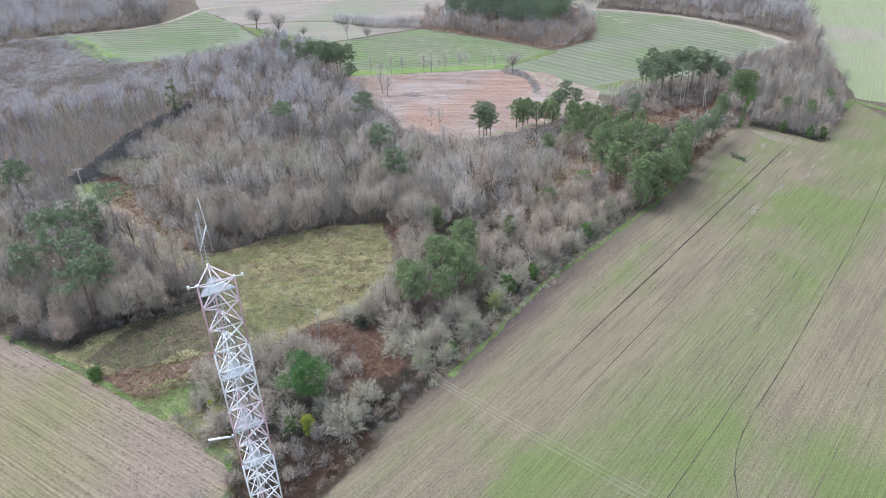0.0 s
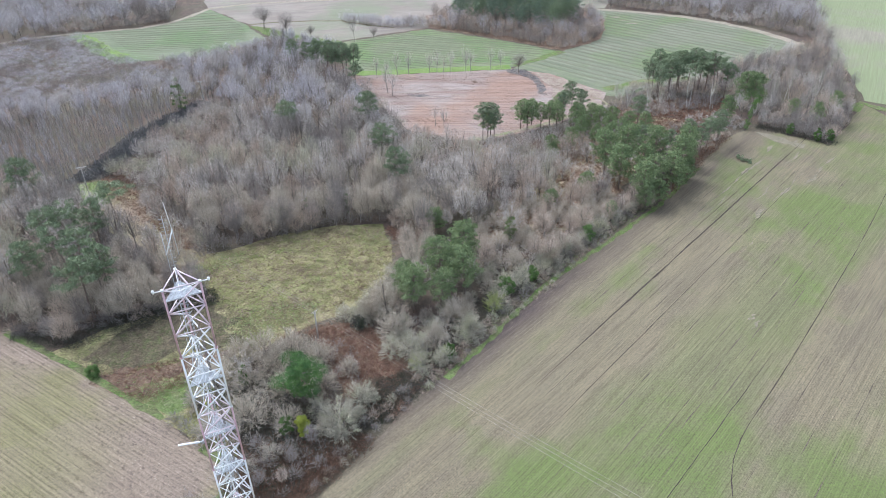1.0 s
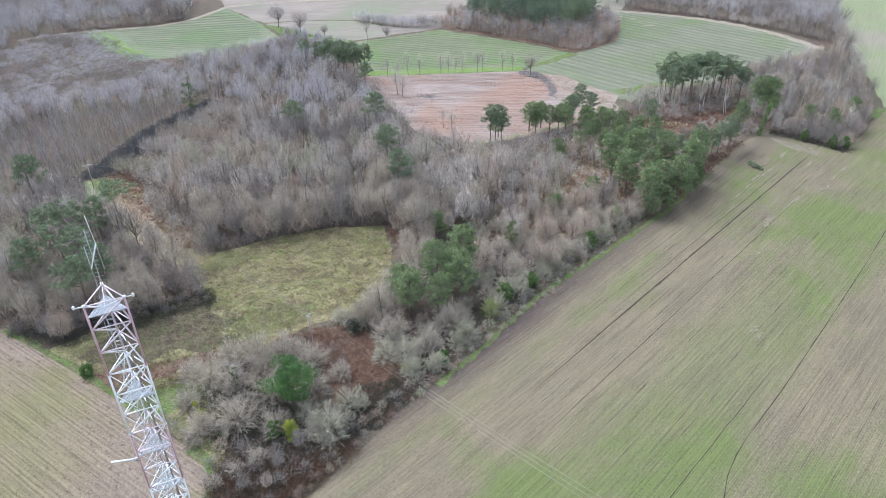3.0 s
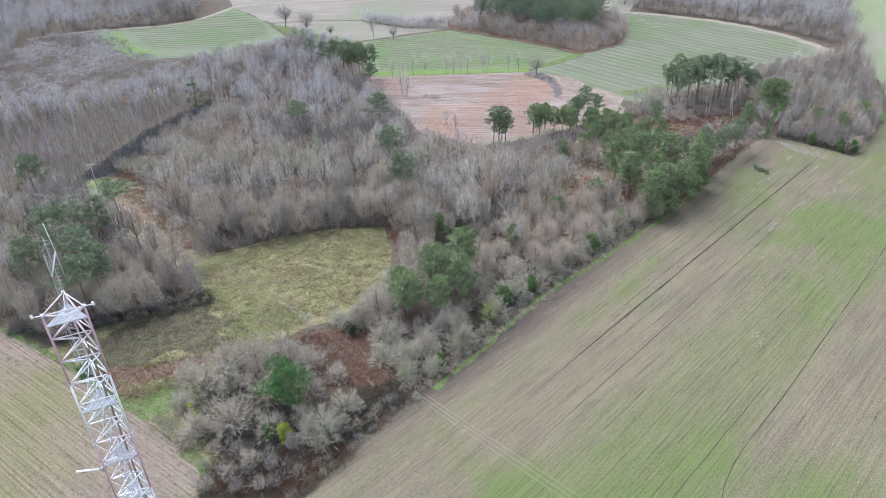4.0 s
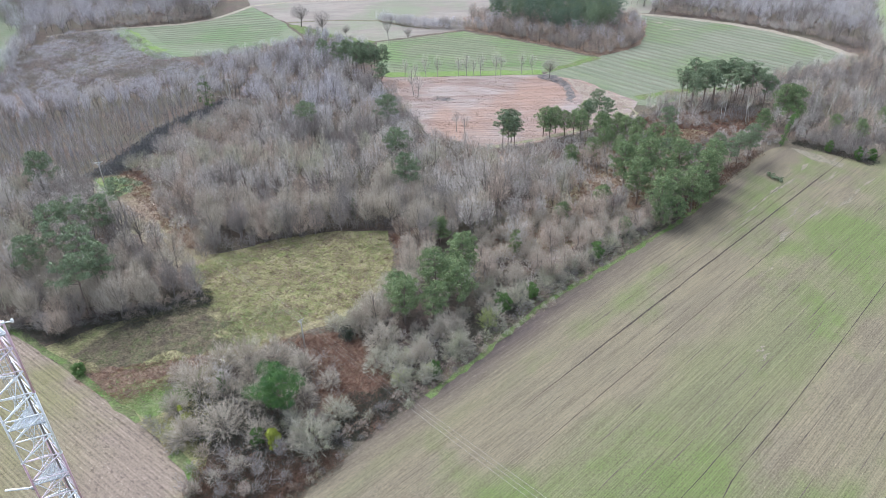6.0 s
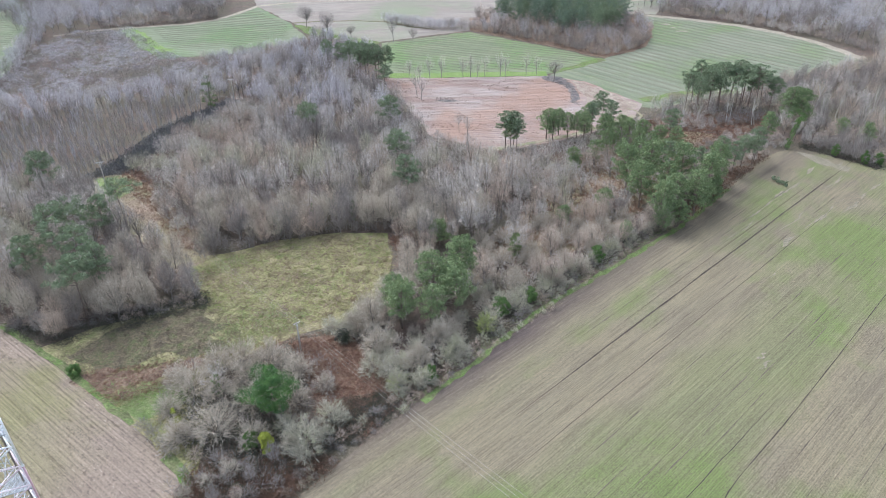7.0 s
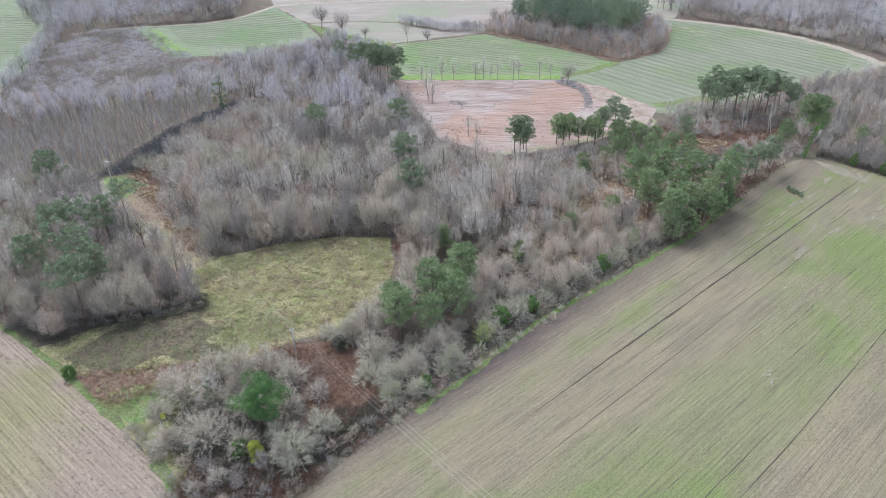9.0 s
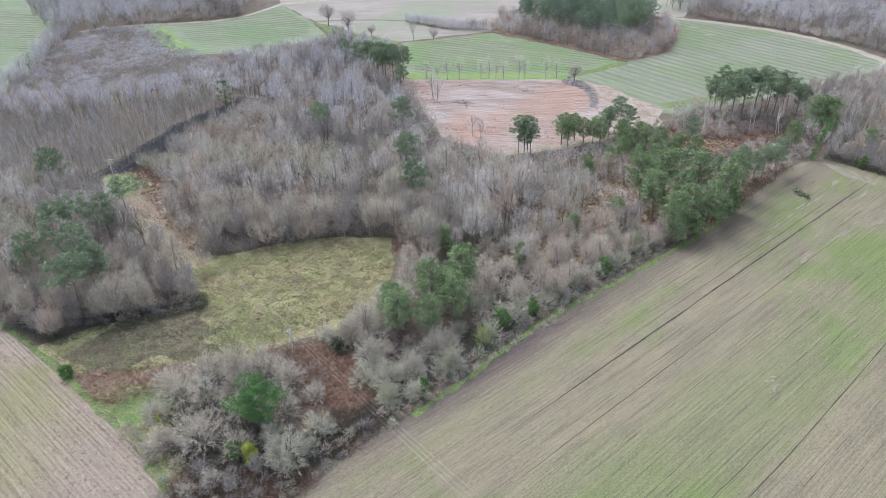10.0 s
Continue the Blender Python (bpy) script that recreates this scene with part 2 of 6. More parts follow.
M = dict(
    litter=ground_mat("leaf litter", [(0.125, 0.094, 0.077), (0.162, 0.115, 0.088), (0.092, 0.074, 0.062), (0.115, 0.10, 0.072)], [0.12, 0.35, 0.05]),
    wheat=crop_mat("young winter wheat", (0.146, 0.122, 0.089), (0.184, 0.159, 0.105), (0.112, 0.150, 0.046), 48.16, 0.36, 0.018, 0.58, 0.4,
                   bands=((29, 9, 0.4), (22, 4, 0.25), (58.5, 2, 0.2), (66, 6, -0.7), (48, 5, -0.25), (12, 5, -0.3), (0, 5, 0.1)), streak=0.55, mottle=(0.207, 0.174, 0.112),
                   damp=(66.5, 6.0, (0.082, 0.063, 0.06)), flecks=(0.275, 0.238, 0.155), lines=0.95),
    stubble=crop_mat("stubble", (0.19, 0.148, 0.116), (0.24, 0.194, 0.155), (0.17, 0.16, 0.078), -31.8, 0.7, 0.03, 0.45, 0.4, bands=((50, 5, -0.7), (18, 18, 1.2)), streak=0.2,
                     mottle=(0.19, 0.15, 0.108), flecks=(0.36, 0.31, 0.24), clods=(0.105, 0.082, 0.064)),
    # far crops and vineyards: extra blue in the colours paints in distance haze
    farcrop=crop_mat("far crop", (0.215, 0.20, 0.15), (0.255, 0.232, 0.18), (0.20, 0.235, 0.12), 60.0, 1.5, 0.012, 0.75, 0.15),
    fartan=crop_mat("far ploughland", (0.205, 0.177, 0.152), (0.265, 0.237, 0.204), (0.187, 0.205, 0.132), 10.0, 1.5, 0.02, 0.5, 0.2, streak=1.3, mottle=(0.24, 0.195, 0.165)),
    vineyard=crop_mat("vineyard grass", (0.15, 0.17, 0.103), (0.195, 0.203, 0.13), (0.132, 0.193, 0.075), -19.0, 3.4, 0.03, 0.65, 0.3, ridge=0.45),
    vineyard2=crop_mat("vineyard grass", (0.152, 0.166, 0.112), (0.196, 0.199, 0.145), (0.138, 0.176, 0.082), -45.0, 4.4, 0.03, 0.55, 0.3, ridge=0.45),
    vineyard3=crop_mat("dull vineyard grass", (0.145, 0.165, 0.105), (0.19, 0.20, 0.135), (0.125, 0.178, 0.08), -12.0, 3.4, 0.03, 0.5, 0.3, ridge=0.45),
    browngrass=ground_mat("brown winter grass", [(0.125, 0.10, 0.07), (0.085, 0.072, 0.055), (0.12, 0.135, 0.06), (0.17, 0.14, 0.09)], [0.15, 0.3, 0.6], 0.3),
    lush=ground_mat("green tufted grass", [(0.185, 0.225, 0.09), (0.27, 0.275, 0.15), (0.15, 0.22, 0.065)], [0.25, 0.6], 0.3),
    meadow=ground_mat("rough winter grass", [(0.245, 0.228, 0.108), (0.18, 0.212, 0.075), (0.155, 0.125, 0.075), (0.31, 0.275, 0.15)], [0.06, 0.13, 0.3], 0.3),
    clearcut=crop_mat("cleared ground", (0.242, 0.176, 0.15), (0.318, 0.268, 0.24), (0.30, 0.192, 0.142), -3.0, 1.7, 0.03, 0.55, 0.34, 0.25, streak=1.35),
    lime=ground_mat("lime green grass", [(0.15, 0.218, 0.062), (0.18, 0.235, 0.085)], [0.2], 0.15),
    brush=leaf_mat("grey brush", (0.05, 0.05, 0.053), (0.27, 0.265, 0.265), (0.10, 0.10, 0.10), 0.8),
    strip=ground_mat("green verge", [(0.11, 0.165, 0.047), (0.145, 0.19, 0.07), (0.135, 0.14, 0.07)], [0.2, 0.4], 0.2),
    track=ground_mat("pale track", [(0.31, 0.27, 0.215), (0.25, 0.215, 0.165)], [0.3], 0.05),
    strawsoil=ground_mat("pale straw on cleared ground", [(0.29, 0.24, 0.19), (0.335, 0.29, 0.235), (0.235, 0.18, 0.145)], [0.12, 0.3], 0.2),
    palesoil=ground_mat("pale bare soil", [(0.215, 0.187, 0.142), (0.18, 0.16, 0.115)], [0.3], 0.05),
    brushsoil=ground_mat("soil under brush", [(0.125, 0.112, 0.11), (0.225, 0.19, 0.17)], [0.35], 0.2),
    sandtrack=ground_mat("sandy track", [(0.29, 0.235, 0.18), (0.22, 0.19, 0.13), (0.20, 0.21, 0.11)], [0.3, 0.15], 0.05),
    dullblade=leaf_mat("dull brown grass", (0.09, 0.072, 0.058), (0.27, 0.215, 0.16), (0.12, 0.10, 0.072), 0.9),
    lushblade=leaf_mat("green grass blades", (0.17, 0.22, 0.08), (0.52, 0.54, 0.30), (0.22, 0.32, 0.11), 0.8),
    needledark=leaf_mat("dark pine needles", (0.10, 0.138, 0.10), (0.28, 0.34, 0.235), (0.165, 0.215, 0.155), clumpy=True),
    rut=ground_mat("wet wheel rut", [(0.05, 0.04, 0.034), (0.075, 0.062, 0.05)], [0.25], 0.05),
    rutfaint=ground_mat("dry wheel rut", [(0.092, 0.078, 0.06), (0.125, 0.107, 0.08)], [0.25], 0.05),
    bracken=ground_mat("dead bracken", [(0.175, 0.115, 0.085), (0.13, 0.09, 0.068), (0.24, 0.175, 0.125)], [0.2, 0.5], 0.3),
    dryride=ground_mat("dry grass ride", [(0.29, 0.225, 0.165), (0.20, 0.145, 0.105), (0.25, 0.22, 0.13)], [0.15, 0.08], 0.3),
    twig=twig_mat("grey brown twigs", (0.40, 0.365, 0.33), (0.64, 0.588, 0.533)),
    twigred=twig_mat("warm brown twigs", (0.305, 0.243, 0.195), (0.61, 0.505, 0.415)),
    twigbeige=twig_mat("beige grey twigs", (0.32, 0.278, 0.222), (0.63, 0.56, 0.462)),
    twigpale=twig_mat("lichen grey twigs", (0.32, 0.295, 0.23), (0.60, 0.56, 0.45), (0.37, 0.385, 0.23)),
    twigmoss=twig_mat("mossy yellow green twigs", (0.30, 0.34, 0.12), (0.60, 0.64, 0.28)),
    twigdark=twig_mat("dark grey twigs", (0.21, 0.185, 0.168), (0.40, 0.36, 0.33)),
    # bluish distance haze is mixed into this twig colour, for woods farther off
    twigcool=twig_mat("grey twigs tinted with haze", (0.39, 0.37, 0.38), (0.69, 0.655, 0.665)),
    slash=leaf_mat("dry slash", (0.22, 0.16, 0.12), (0.44, 0.35, 0.28), (0.30, 0.21, 0.16), 0.9),
    birch=twig_mat("pale birch bark", (0.42, 0.39, 0.35), (0.62, 0.59, 0.54)),
    barkgrey=twig_mat("grey bark", (0.21, 0.19, 0.178), (0.44, 0.41, 0.385)),
    bark=twig_mat("dark bark", (0.14, 0.12, 0.105), (0.25, 0.22, 0.19)),
    pinebark=twig_mat("pine bark", (0.13, 0.10, 0.085), (0.27, 0.215, 0.18)),
    needle=leaf_mat("pine needles", (0.112, 0.148, 0.09), (0.35, 0.405, 0.24), (0.196, 0.245, 0.155), clumpy=True),
    needlewarm=leaf_mat("fresh pine needles", (0.105, 0.146, 0.07), (0.355, 0.425, 0.21), (0.19, 0.25, 0.124), clumpy=True),
    evergreen=leaf_mat("evergreen oak leaves", (0.055, 0.115, 0.036), (0.17, 0.28, 0.085), (0.08, 0.16, 0.07), clumpy=True),
    yellow=leaf_mat("yellow green leaves", (0.22, 0.25, 0.04), (0.40, 0.42, 0.09), (0.28, 0.33, 0.06)),
    ivy=leaf_mat("ivy leaves", (0.075, 0.13, 0.045), (0.18, 0.27, 0.09), (0.12, 0.19, 0.06)),
    ivypale=leaf_mat("pale ivy leaves", (0.12, 0.16, 0.07), (0.30, 0.36, 0.17), (0.19, 0.25, 0.11)),
    bramble=leaf_mat("bramble", (0.06, 0.056, 0.048), (0.165, 0.155, 0.125), (0.075, 0.095, 0.055), 0.8),
    russet=leaf_mat("russet bramble leaves", (0.10, 0.06, 0.042), (0.28, 0.18, 0.125), (0.16, 0.095, 0.065), 0.8),
    frond=leaf_mat("dead fronds", (0.16, 0.088, 0.062), (0.42, 0.28, 0.20), (0.25, 0.15, 0.105), 0.9),
    blade=leaf_mat("grass blades", (0.27, 0.272, 0.105), (0.44, 0.41, 0.20), (0.27, 0.32, 0.11), 0.8),
    vine=twig_mat("vine wood", (0.165, 0.155, 0.112), (0.27, 0.25, 0.185)),
    steelwhite=plain_mat("white painted steel", (0.88, 0.88, 0.88), (0.94, 0.94, 0.94), 3.0, 0.4),
    steelred=plain_mat("faded red painted steel", (0.56, 0.36, 0.40), (0.68, 0.47, 0.51), 3.0, 0.5),
    steelpink=plain_mat("faded pink painted steel", (0.72, 0.60, 0.64), (0.82, 0.72, 0.76), 3.0, 0.5),
    zinc=plain_mat("galvanised steel", (0.42, 0.44, 0.46), (0.55, 0.57, 0.59), 4.0, 0.45, 0.6),
    grating=plain_mat("grey grating", (0.58, 0.61, 0.65), (0.68, 0.71, 0.74), 6.0, 0.6),
    steelpale=plain_mat("pale galvanised steel", (0.55, 0.55, 0.54), (0.66, 0.66, 0.65), 4.0, 0.5),
    concrete=plain_mat("pole concrete", (0.34, 0.32, 0.29), (0.44, 0.42, 0.38), 3.0, 0.9),
    wire=plain_mat("bare line wire", (0.34, 0.31, 0.27), (0.42, 0.39, 0.35), 3.0, 0.5, 0.4),
    glass=plain_mat("insulator glaze", (0.25, 0.15, 0.1), (0.3, 0.2, 0.14), 3.0, 0.3),
)


# ---- mesh helpers ----
def mesh_of(name, V, T, mats, idx=None, smooth=False):
    """A triangle mesh from arrays of places and corners."""
    me = bpy.data.meshes.new(name)
    V, T = np.asarray(V, dtype=np.float32), np.asarray(T, dtype=np.int32)
    me.vertices.add(len(V))
    me.vertices.foreach_set("co", V.ravel())
    me.loops.add(len(T) * 3)
    me.loops.foreach_set("vertex_index", T.ravel())
    me.polygons.add(len(T))
    me.polygons.foreach_set("loop_start", np.arange(0, len(T) * 3, 3, dtype=np.int32))
    for m in mats if isinstance(mats, (list, tuple)) else [mats]:
        me.materials.append(m)
    if idx is not None:
        me.polygons.foreach_set("material_index", np.asarray(idx, dtype=np.int32))
    if smooth:
        me.polygons.foreach_set("use_smooth", np.ones(len(T), dtype=bool))
    me.update(calc_edges=True)
    return me


def hold(name, me, parent, label=""):
    """One mesh object under a thing or under a part."""
    ob = new(name, me)
    ob.parent = parent
    return tagged(ob, label)


class Soup:
    """Gathers tubes, spikes and blades into one set of triangles."""

    def __init__(self):
        self.V, self.T, self.n = [], [], 0

    def add(self, V, T):
        self.V.append(np.asarray(V, dtype=float).reshape(-1, 3))
        self.T.append(np.asarray(T, dtype=int).reshape(-1, 3) + self.n)
        self.n += len(self.V[-1])

    def tube(self, pts, radii, sides=4, cap=False):
        pts = [np.asarray(p, dtype=float) for p in pts]
        rings = []
        for i, p in enumerate(pts):
            d = pts[min(i + 1, len(pts) - 1)] - pts[max(i - 1, 0)]
            d = d / (np.linalg.norm(d) + 1e-9)
            a = np.cross(d, (0.3, 0.9, 0.1) if abs(d[2]) > 0.8 else (0, 0, 1))
            a /= np.linalg.norm(a) + 1e-9
            c = np.cross(d, a)
            th = np.arange(sides) * 2 * np.pi / sides
            rings.append(p + radii[i] * (np.cos(th)[:, None] * a + np.sin(th)[:, None] * c))
        V = np.concatenate(rings)
        T = []
        for i in range(len(pts) - 1):
            for k in range(sides):
                a, b2 = i * sides + k, i * sides + (k + 1) % sides
                T += [(a, b2, b2 + sides), (a, b2 + sides, a + sides)]
        if cap:
            e = (len(pts) - 1) * sides
            T += [(0, k + 1, k) for k in range(1, sides - 1)] + [(e, e + k, e + k + 1) for k in range(1, sides - 1)]
        self.add(V, T)

    def spikes(self, A, B, w, rs):
        """A thin pointed blade from each A to each B, with a base w wide."""
        A, B = np.asarray(A), np.asarray(B)
        d = B - A
        side = np.cross(d, rs.normal(size=d.shape))
        side /= np.linalg.norm(side, axis=1, keepdims=True) + 1e-9
        side *= np.reshape(w, (-1, 1)) * 0.5
        V = np.stack([A - side, A + side, B], 1).reshape(-1, 3)
        self.add(V, np.arange(len(V)))

    def get(self):
        return np.concatenate(self.V), np.concatenate(self.T)


def inside(poly, X, Y):
    """Which places lie within a closed outline."""
    r = np.zeros(len(X), dtype=bool)
    for (x0, y0), (x1, y1) in zip(poly, poly[1:] + poly[:1]):
        c = ((y0 > Y) != (y1 > Y)) & (X < (x1 - x0) * (Y - y0) / (y1 - y0 + 1e-12) + x0)
        r ^= c
    return r


def scatter(poly, gap, seed, jitter=0.45):
    """Places spread unevenly over an outline, about gap metres apart."""
    rs = np.random.RandomState(seed)
    a = np.array(poly)
    x, y = np.meshgrid(np.arange(a[:, 0].min(), a[:, 0].max(), gap), np.arange(a[:, 1].min(), a[:, 1].max(), gap * 0.87))
    x = x + (np.arange(x.shape[0]) % 2)[:, None] * gap / 2
    x, y = x.ravel() + rs.uniform(-jitter, jitter, x.size) * gap, y.ravel() + rs.uniform(-jitter, jitter, x.size) * gap
    k = inside(poly, x, y)
    return np.stack([x[k], y[k]], 1)


def joined(places, variants, lo, hi, seed, sink=0.0):
    """Many copies of the variants, turned and sized at random, as one set of triangles."""
    rs = np.random.RandomState(seed)
    VS, TS, n = [], [], 0
    for x, y in places:
        V, T = variants[rs.randint(len(variants))]
        a, s = rs.uniform(0, 6.283), rs.uniform(lo, hi)
        c, d = math.cos(a) * s, math.sin(a) * s
        W = np.empty_like(V)
        W[:, 0], W[:, 1], W[:, 2] = V[:, 0] * c - V[:, 1] * d + x, V[:, 0] * d + V[:, 1] * c + y, V[:, 2] * s * rs.uniform(0.9, 1.12) - sink
        VS.append(W)
        TS.append(T + n)
        n += len(V)
    return np.concatenate(VS), np.concatenate(TS)


# ---- plants ----
def bare_tree(seed, h=10.0, wide=5.5, limbs=7, branches=6, twigs=11, fork=0.35, tw=0.055, low=0.3, stems=1, thick=1.0, span_of=(0.06, 0.16), wild=0.68):
    """A leafless tree: the trunk's triangles, and those of limbs and twigs."""
    rs = np.random.RandomState(seed)
    trunk, crown = Soup(), Soup()
    r0 = 0.016 * h * thick
    top = np.array([rs.uniform(-0.05, 0.05) * h, rs.uniform(-0.05, 0.05) * h, 0.72 * h])
    for s in range(stems):
        base = np.array([0, 0, -0.15]) + (rs.uniform(-0.06, 0.06, 3) * h * (1, 1, 0) if stems > 1 else 0)
        mid = base * 0.5 + top * 0.5 + rs.uniform(-0.03, 0.03, 3) * h
        trunk.tube([base, mid, top + rs.uniform(-0.1, 0.1, 3) * h * (stems > 1)], [r0, r0 * 0.7, r0 * 0.25], 5)
    A, B, W, A2, B2, W2 = [], [], [], [], [], []
    for i in range(limbs):
        f = fork + (0.95 - fork) * (i + rs.uniform(0, 0.8)) / limbs
        p = top * f + np.array([0, 0, 0])
        az = i * 2.4 + rs.uniform(-0.5, 0.5)
        el = rs.uniform(0.35, 0.7) + 0.65 * max(0, f - 0.45)
        reach = wide * 0.5 * rs.uniform(0.6, 1.0) * (1.0 - 0.45 * max(0, f - 0.5))
        d = np.array([math.cos(az), math.sin(az), math.tan(min(el, 1.2))])
        q = p + d * reach * 0.85
        q[2] = min(q[2], 0.93 * h)
        m = (p + q) / 2 + np.array([0, 0, -0.04 * h]) + rs.uniform(-0.02, 0.02, 3) * h
        trunk.tube([p, m, q], [r0 * 0.45, r0 * 0.28, r0 * 0.1], 3)
        for j in range(branches):
            g = (j + rs.uniform(0.2, 1)) / branches
            s = m + (q - m) * (2 * g - 1) if g > 0.5 else p + (m - p) * 2 * g
            out = (d / np.linalg.norm(d)) * 0.6 + rs.normal(size=3) * 0.36 + np.array([0, 0, 0.5])
            out /= np.linalg.norm(out)
            e = s + out * wide * rs.uniform(0.18, 0.32)
            e[2] = min(e[2], h * rs.uniform(0.93, 1.03))
            A.append(s), B.append(e), W.append(tw * 1.2)
            k = rs.uniform(0.08, 1.0, twigs)[:, None] ** 0.4
            st = s + (e - s) * k
            dr = out * 0.9 + rs.normal(size=(twigs, 3)) * wild + np.array([0, 0, 0.3])
            dr /= np.linalg.norm(dr, axis=1, keepdims=True)
            A2.append(st), B2.append(st + dr * wide * rs.uniform(span_of[0], span_of[1], (twigs, 1))), W2.append(tw * rs.uniform(0.8, 1.8, twigs))
    crown.spikes(A, B, np.array(W), rs)
    crown.spikes(A, B, np.array(W), rs)
    crown.spikes(np.concatenate(A2), np.concatenate(B2), np.concatenate(W2), rs)
    return trunk.get(), crown.get()


def crown_tree(seed, h=11.0, wide=6.4, ends=75, twigs=7, tw=0.06, fork=0.32, low=-0.3, stems=1, thick=1.0, wild=0.62, limbs=9, reach=(0.055, 0.13), lumps=5, up=0.12, rag=0.28):
    """A leafless tree with a rounded head: shoots fan out from the trunk to an uneven dome, fine twigs over its skin."""
    rs = np.random.RandomState(seed)
    trunk, crown = Soup(), Soup()
    r0 = 0.014 * h * thick
    top = np.array([rs.uniform(-0.06, 0.06) * h, rs.uniform(-0.06, 0.06) * h, 0.8 * h])
    for k in range(stems):
        base = np.array([0, 0, -0.15]) + (rs.uniform(-0.07, 0.07, 3) * h * (1, 1, 0) if stems > 1 else 0)
        tip = top + (rs.uniform(-0.14, 0.14, 3) * h * (1, 1, 0.6) if stems > 1 else 0)
        bend = base * 0.5 + tip * 0.5 + rs.uniform(-0.03, 0.03, 3) * h
        trunk.tube([base, bend, tip], [r0, r0 * 0.65, r0 * 0.2], 5)
        if k == 0:
            stem = (base, bend, tip)
    # directions over the head, with a few bulges
    i = np.arange(ends)
    z = low + (1 - low) * (i + rs.uniform(0, 1, ends)) / ends
    az = i * 2.39996 + rs.uniform(-0.4, 0.4, ends)
    c = np.sqrt(np.maximum(0, 1 - z * z))
    d = np.stack([np.cos(az) * c, np.sin(az) * c, z], 1)
    bulge = rs.normal(size=(lumps, 3)) + np.array([0, 0, 0.5])
    bulge /= np.linalg.norm(bulge, axis=1, keepdims=True)
    r = 1.02 - rag + rag * np.exp(5.0 * ((d @ bulge.T).max(1) - 1))
    size = np.array([wide / 2, wide / 2, h * (1 - fork) * 0.5])
    mid_z = h * (fork + (1 - fork) * 0.5)
    off = np.array([top[0] * 0.7, top[1] * 0.7, mid_z])
    e = off + d * size * (r * rs.uniform(0.78, 1.0, ends))[:, None]
    f = np.clip(0.6 * fork * h + (e[:, 2] - 0.6 * fork * h) * rs.uniform(0.25, 0.6, ends), 0.5 * fork * h, 0.78 * h) / (0.8 * h)
    f = f[:, None]
    root = np.where(f < 0.5, stem[0] + (stem[1] - stem[0]) * 2 * f, stem[1] + (stem[2] - stem[1]) * (2 * f - 1))
    m = root + (e - root) * np.array([0.58, 0.58, 0.44]) + rs.normal(size=(ends, 3)) * 0.02 * wide
    few = slice(0, None, 2)
    crown.spikes(root[few], m[few], np.full(len(m[few]), tw * 1.6), rs)
    crown.spikes(root + (m - root) * 0.8, e, np.full(ends, tw * 1.05), rs)
    for k in rs.permutation(ends)[:limbs]:
        trunk.tube([root[k], m[k], m[k] * 0.3 + e[k] * 0.7], [r0 * 0.5, r0 * 0.32, r0 * 0.1], 3)
    j = np.repeat(i, twigs)
    k = rs.uniform(0.1, 1.05, (ends * twigs, 1)) ** 0.6
    st = m[j] + (e[j] - m[j]) * k + rs.normal(size=(ends * twigs, 3)) * 0.035 * wide
    o = e[j] - m[j]
    o /= np.linalg.norm(o, axis=1, keepdims=True) + 1e-9
    dr = o * 0.3 + d[j] * 0.35 + np.array([0, 0, up]) + rs.normal(size=st.shape) * wild
    dr /= np.linalg.norm(dr, axis=1, keepdims=True)
    crown.spikes(st, st + dr * wide * rs.uniform(reach[0], reach[1], (len(st), 1)), tw * rs.uniform(0.7, 1.5, len(st)), rs)
    return trunk.get(), crown.get()


def dome_bush(seed, h=5.5, wide=6.0, n=80, twigs=18, tw=0.034, wild=0.68):
    """A leafless bush: stems fanning out from the foot, fine twigs all over the dome."""
    rs = np.random.RandomState(seed)
    trunk, crown = Soup(), Soup()
    size = np.array([wide / 2, wide / 2, h])
    lobe = rs.uniform(0, 6.283, 3)
    A, B, W = [], [], []
    for i in range(n):
        z = 0.06 + 0.94 * ((i + rs.uniform(0, 1)) / n)
        az = i * 2.4 + rs.uniform(-0.5, 0.5)
        c = math.sqrt(max(0.0, 1 - z * z))
        d = np.array([math.cos(az) * c, math.sin(az) * c, z])
        r = (0.86 + 0.14 * math.sin(3 * az + lobe[0]) + 0.08 * math.sin(5 * az + 4 * z + lobe[1])) * rs.uniform(0.8, 1.0)
        e = d * size * r * 0.9
        m = e * (0.42, 0.42, 0.55) + rs.normal(size=3) * 0.03 * wide
        m[2] = max(m[2], 0.15)
        foot = np.array([rs.normal() * 0.03 * wide, rs.normal() * 0.03 * wide, -0.1])
        if i % 5 == 0:
            trunk.tube([foot, m, e * 0.85], [0.0065 * h, 0.0042 * h, 0.001 * h], 3)
        A += [foot, m]
        B += [m, e]
        W += [tw * 1.3, tw * 1.1]
        k = rs.uniform(0.0, 1.0, twigs)[:, None] ** 0.7
        st = m + (e - m) * k
        o = (e - m) / (np.linalg.norm(e - m) + 1e-9)
        dr = o * 0.75 + d * 0.35 + rs.normal(size=(twigs, 3)) * wild
        dr /= np.linalg.norm(dr, axis=1, keepdims=True)
        L = wide * rs.uniform(0.05, 0.13, (twigs, 1))
        en = st + dr * L
        en[:, 2] = np.maximum(en[:, 2], 0.05)
        crown.spikes(st, en, tw * rs.uniform(0.8, 1.6, twigs), rs)
    crown.spikes(A, B, np.array(W), rs)
    return trunk.get(), crown.get()


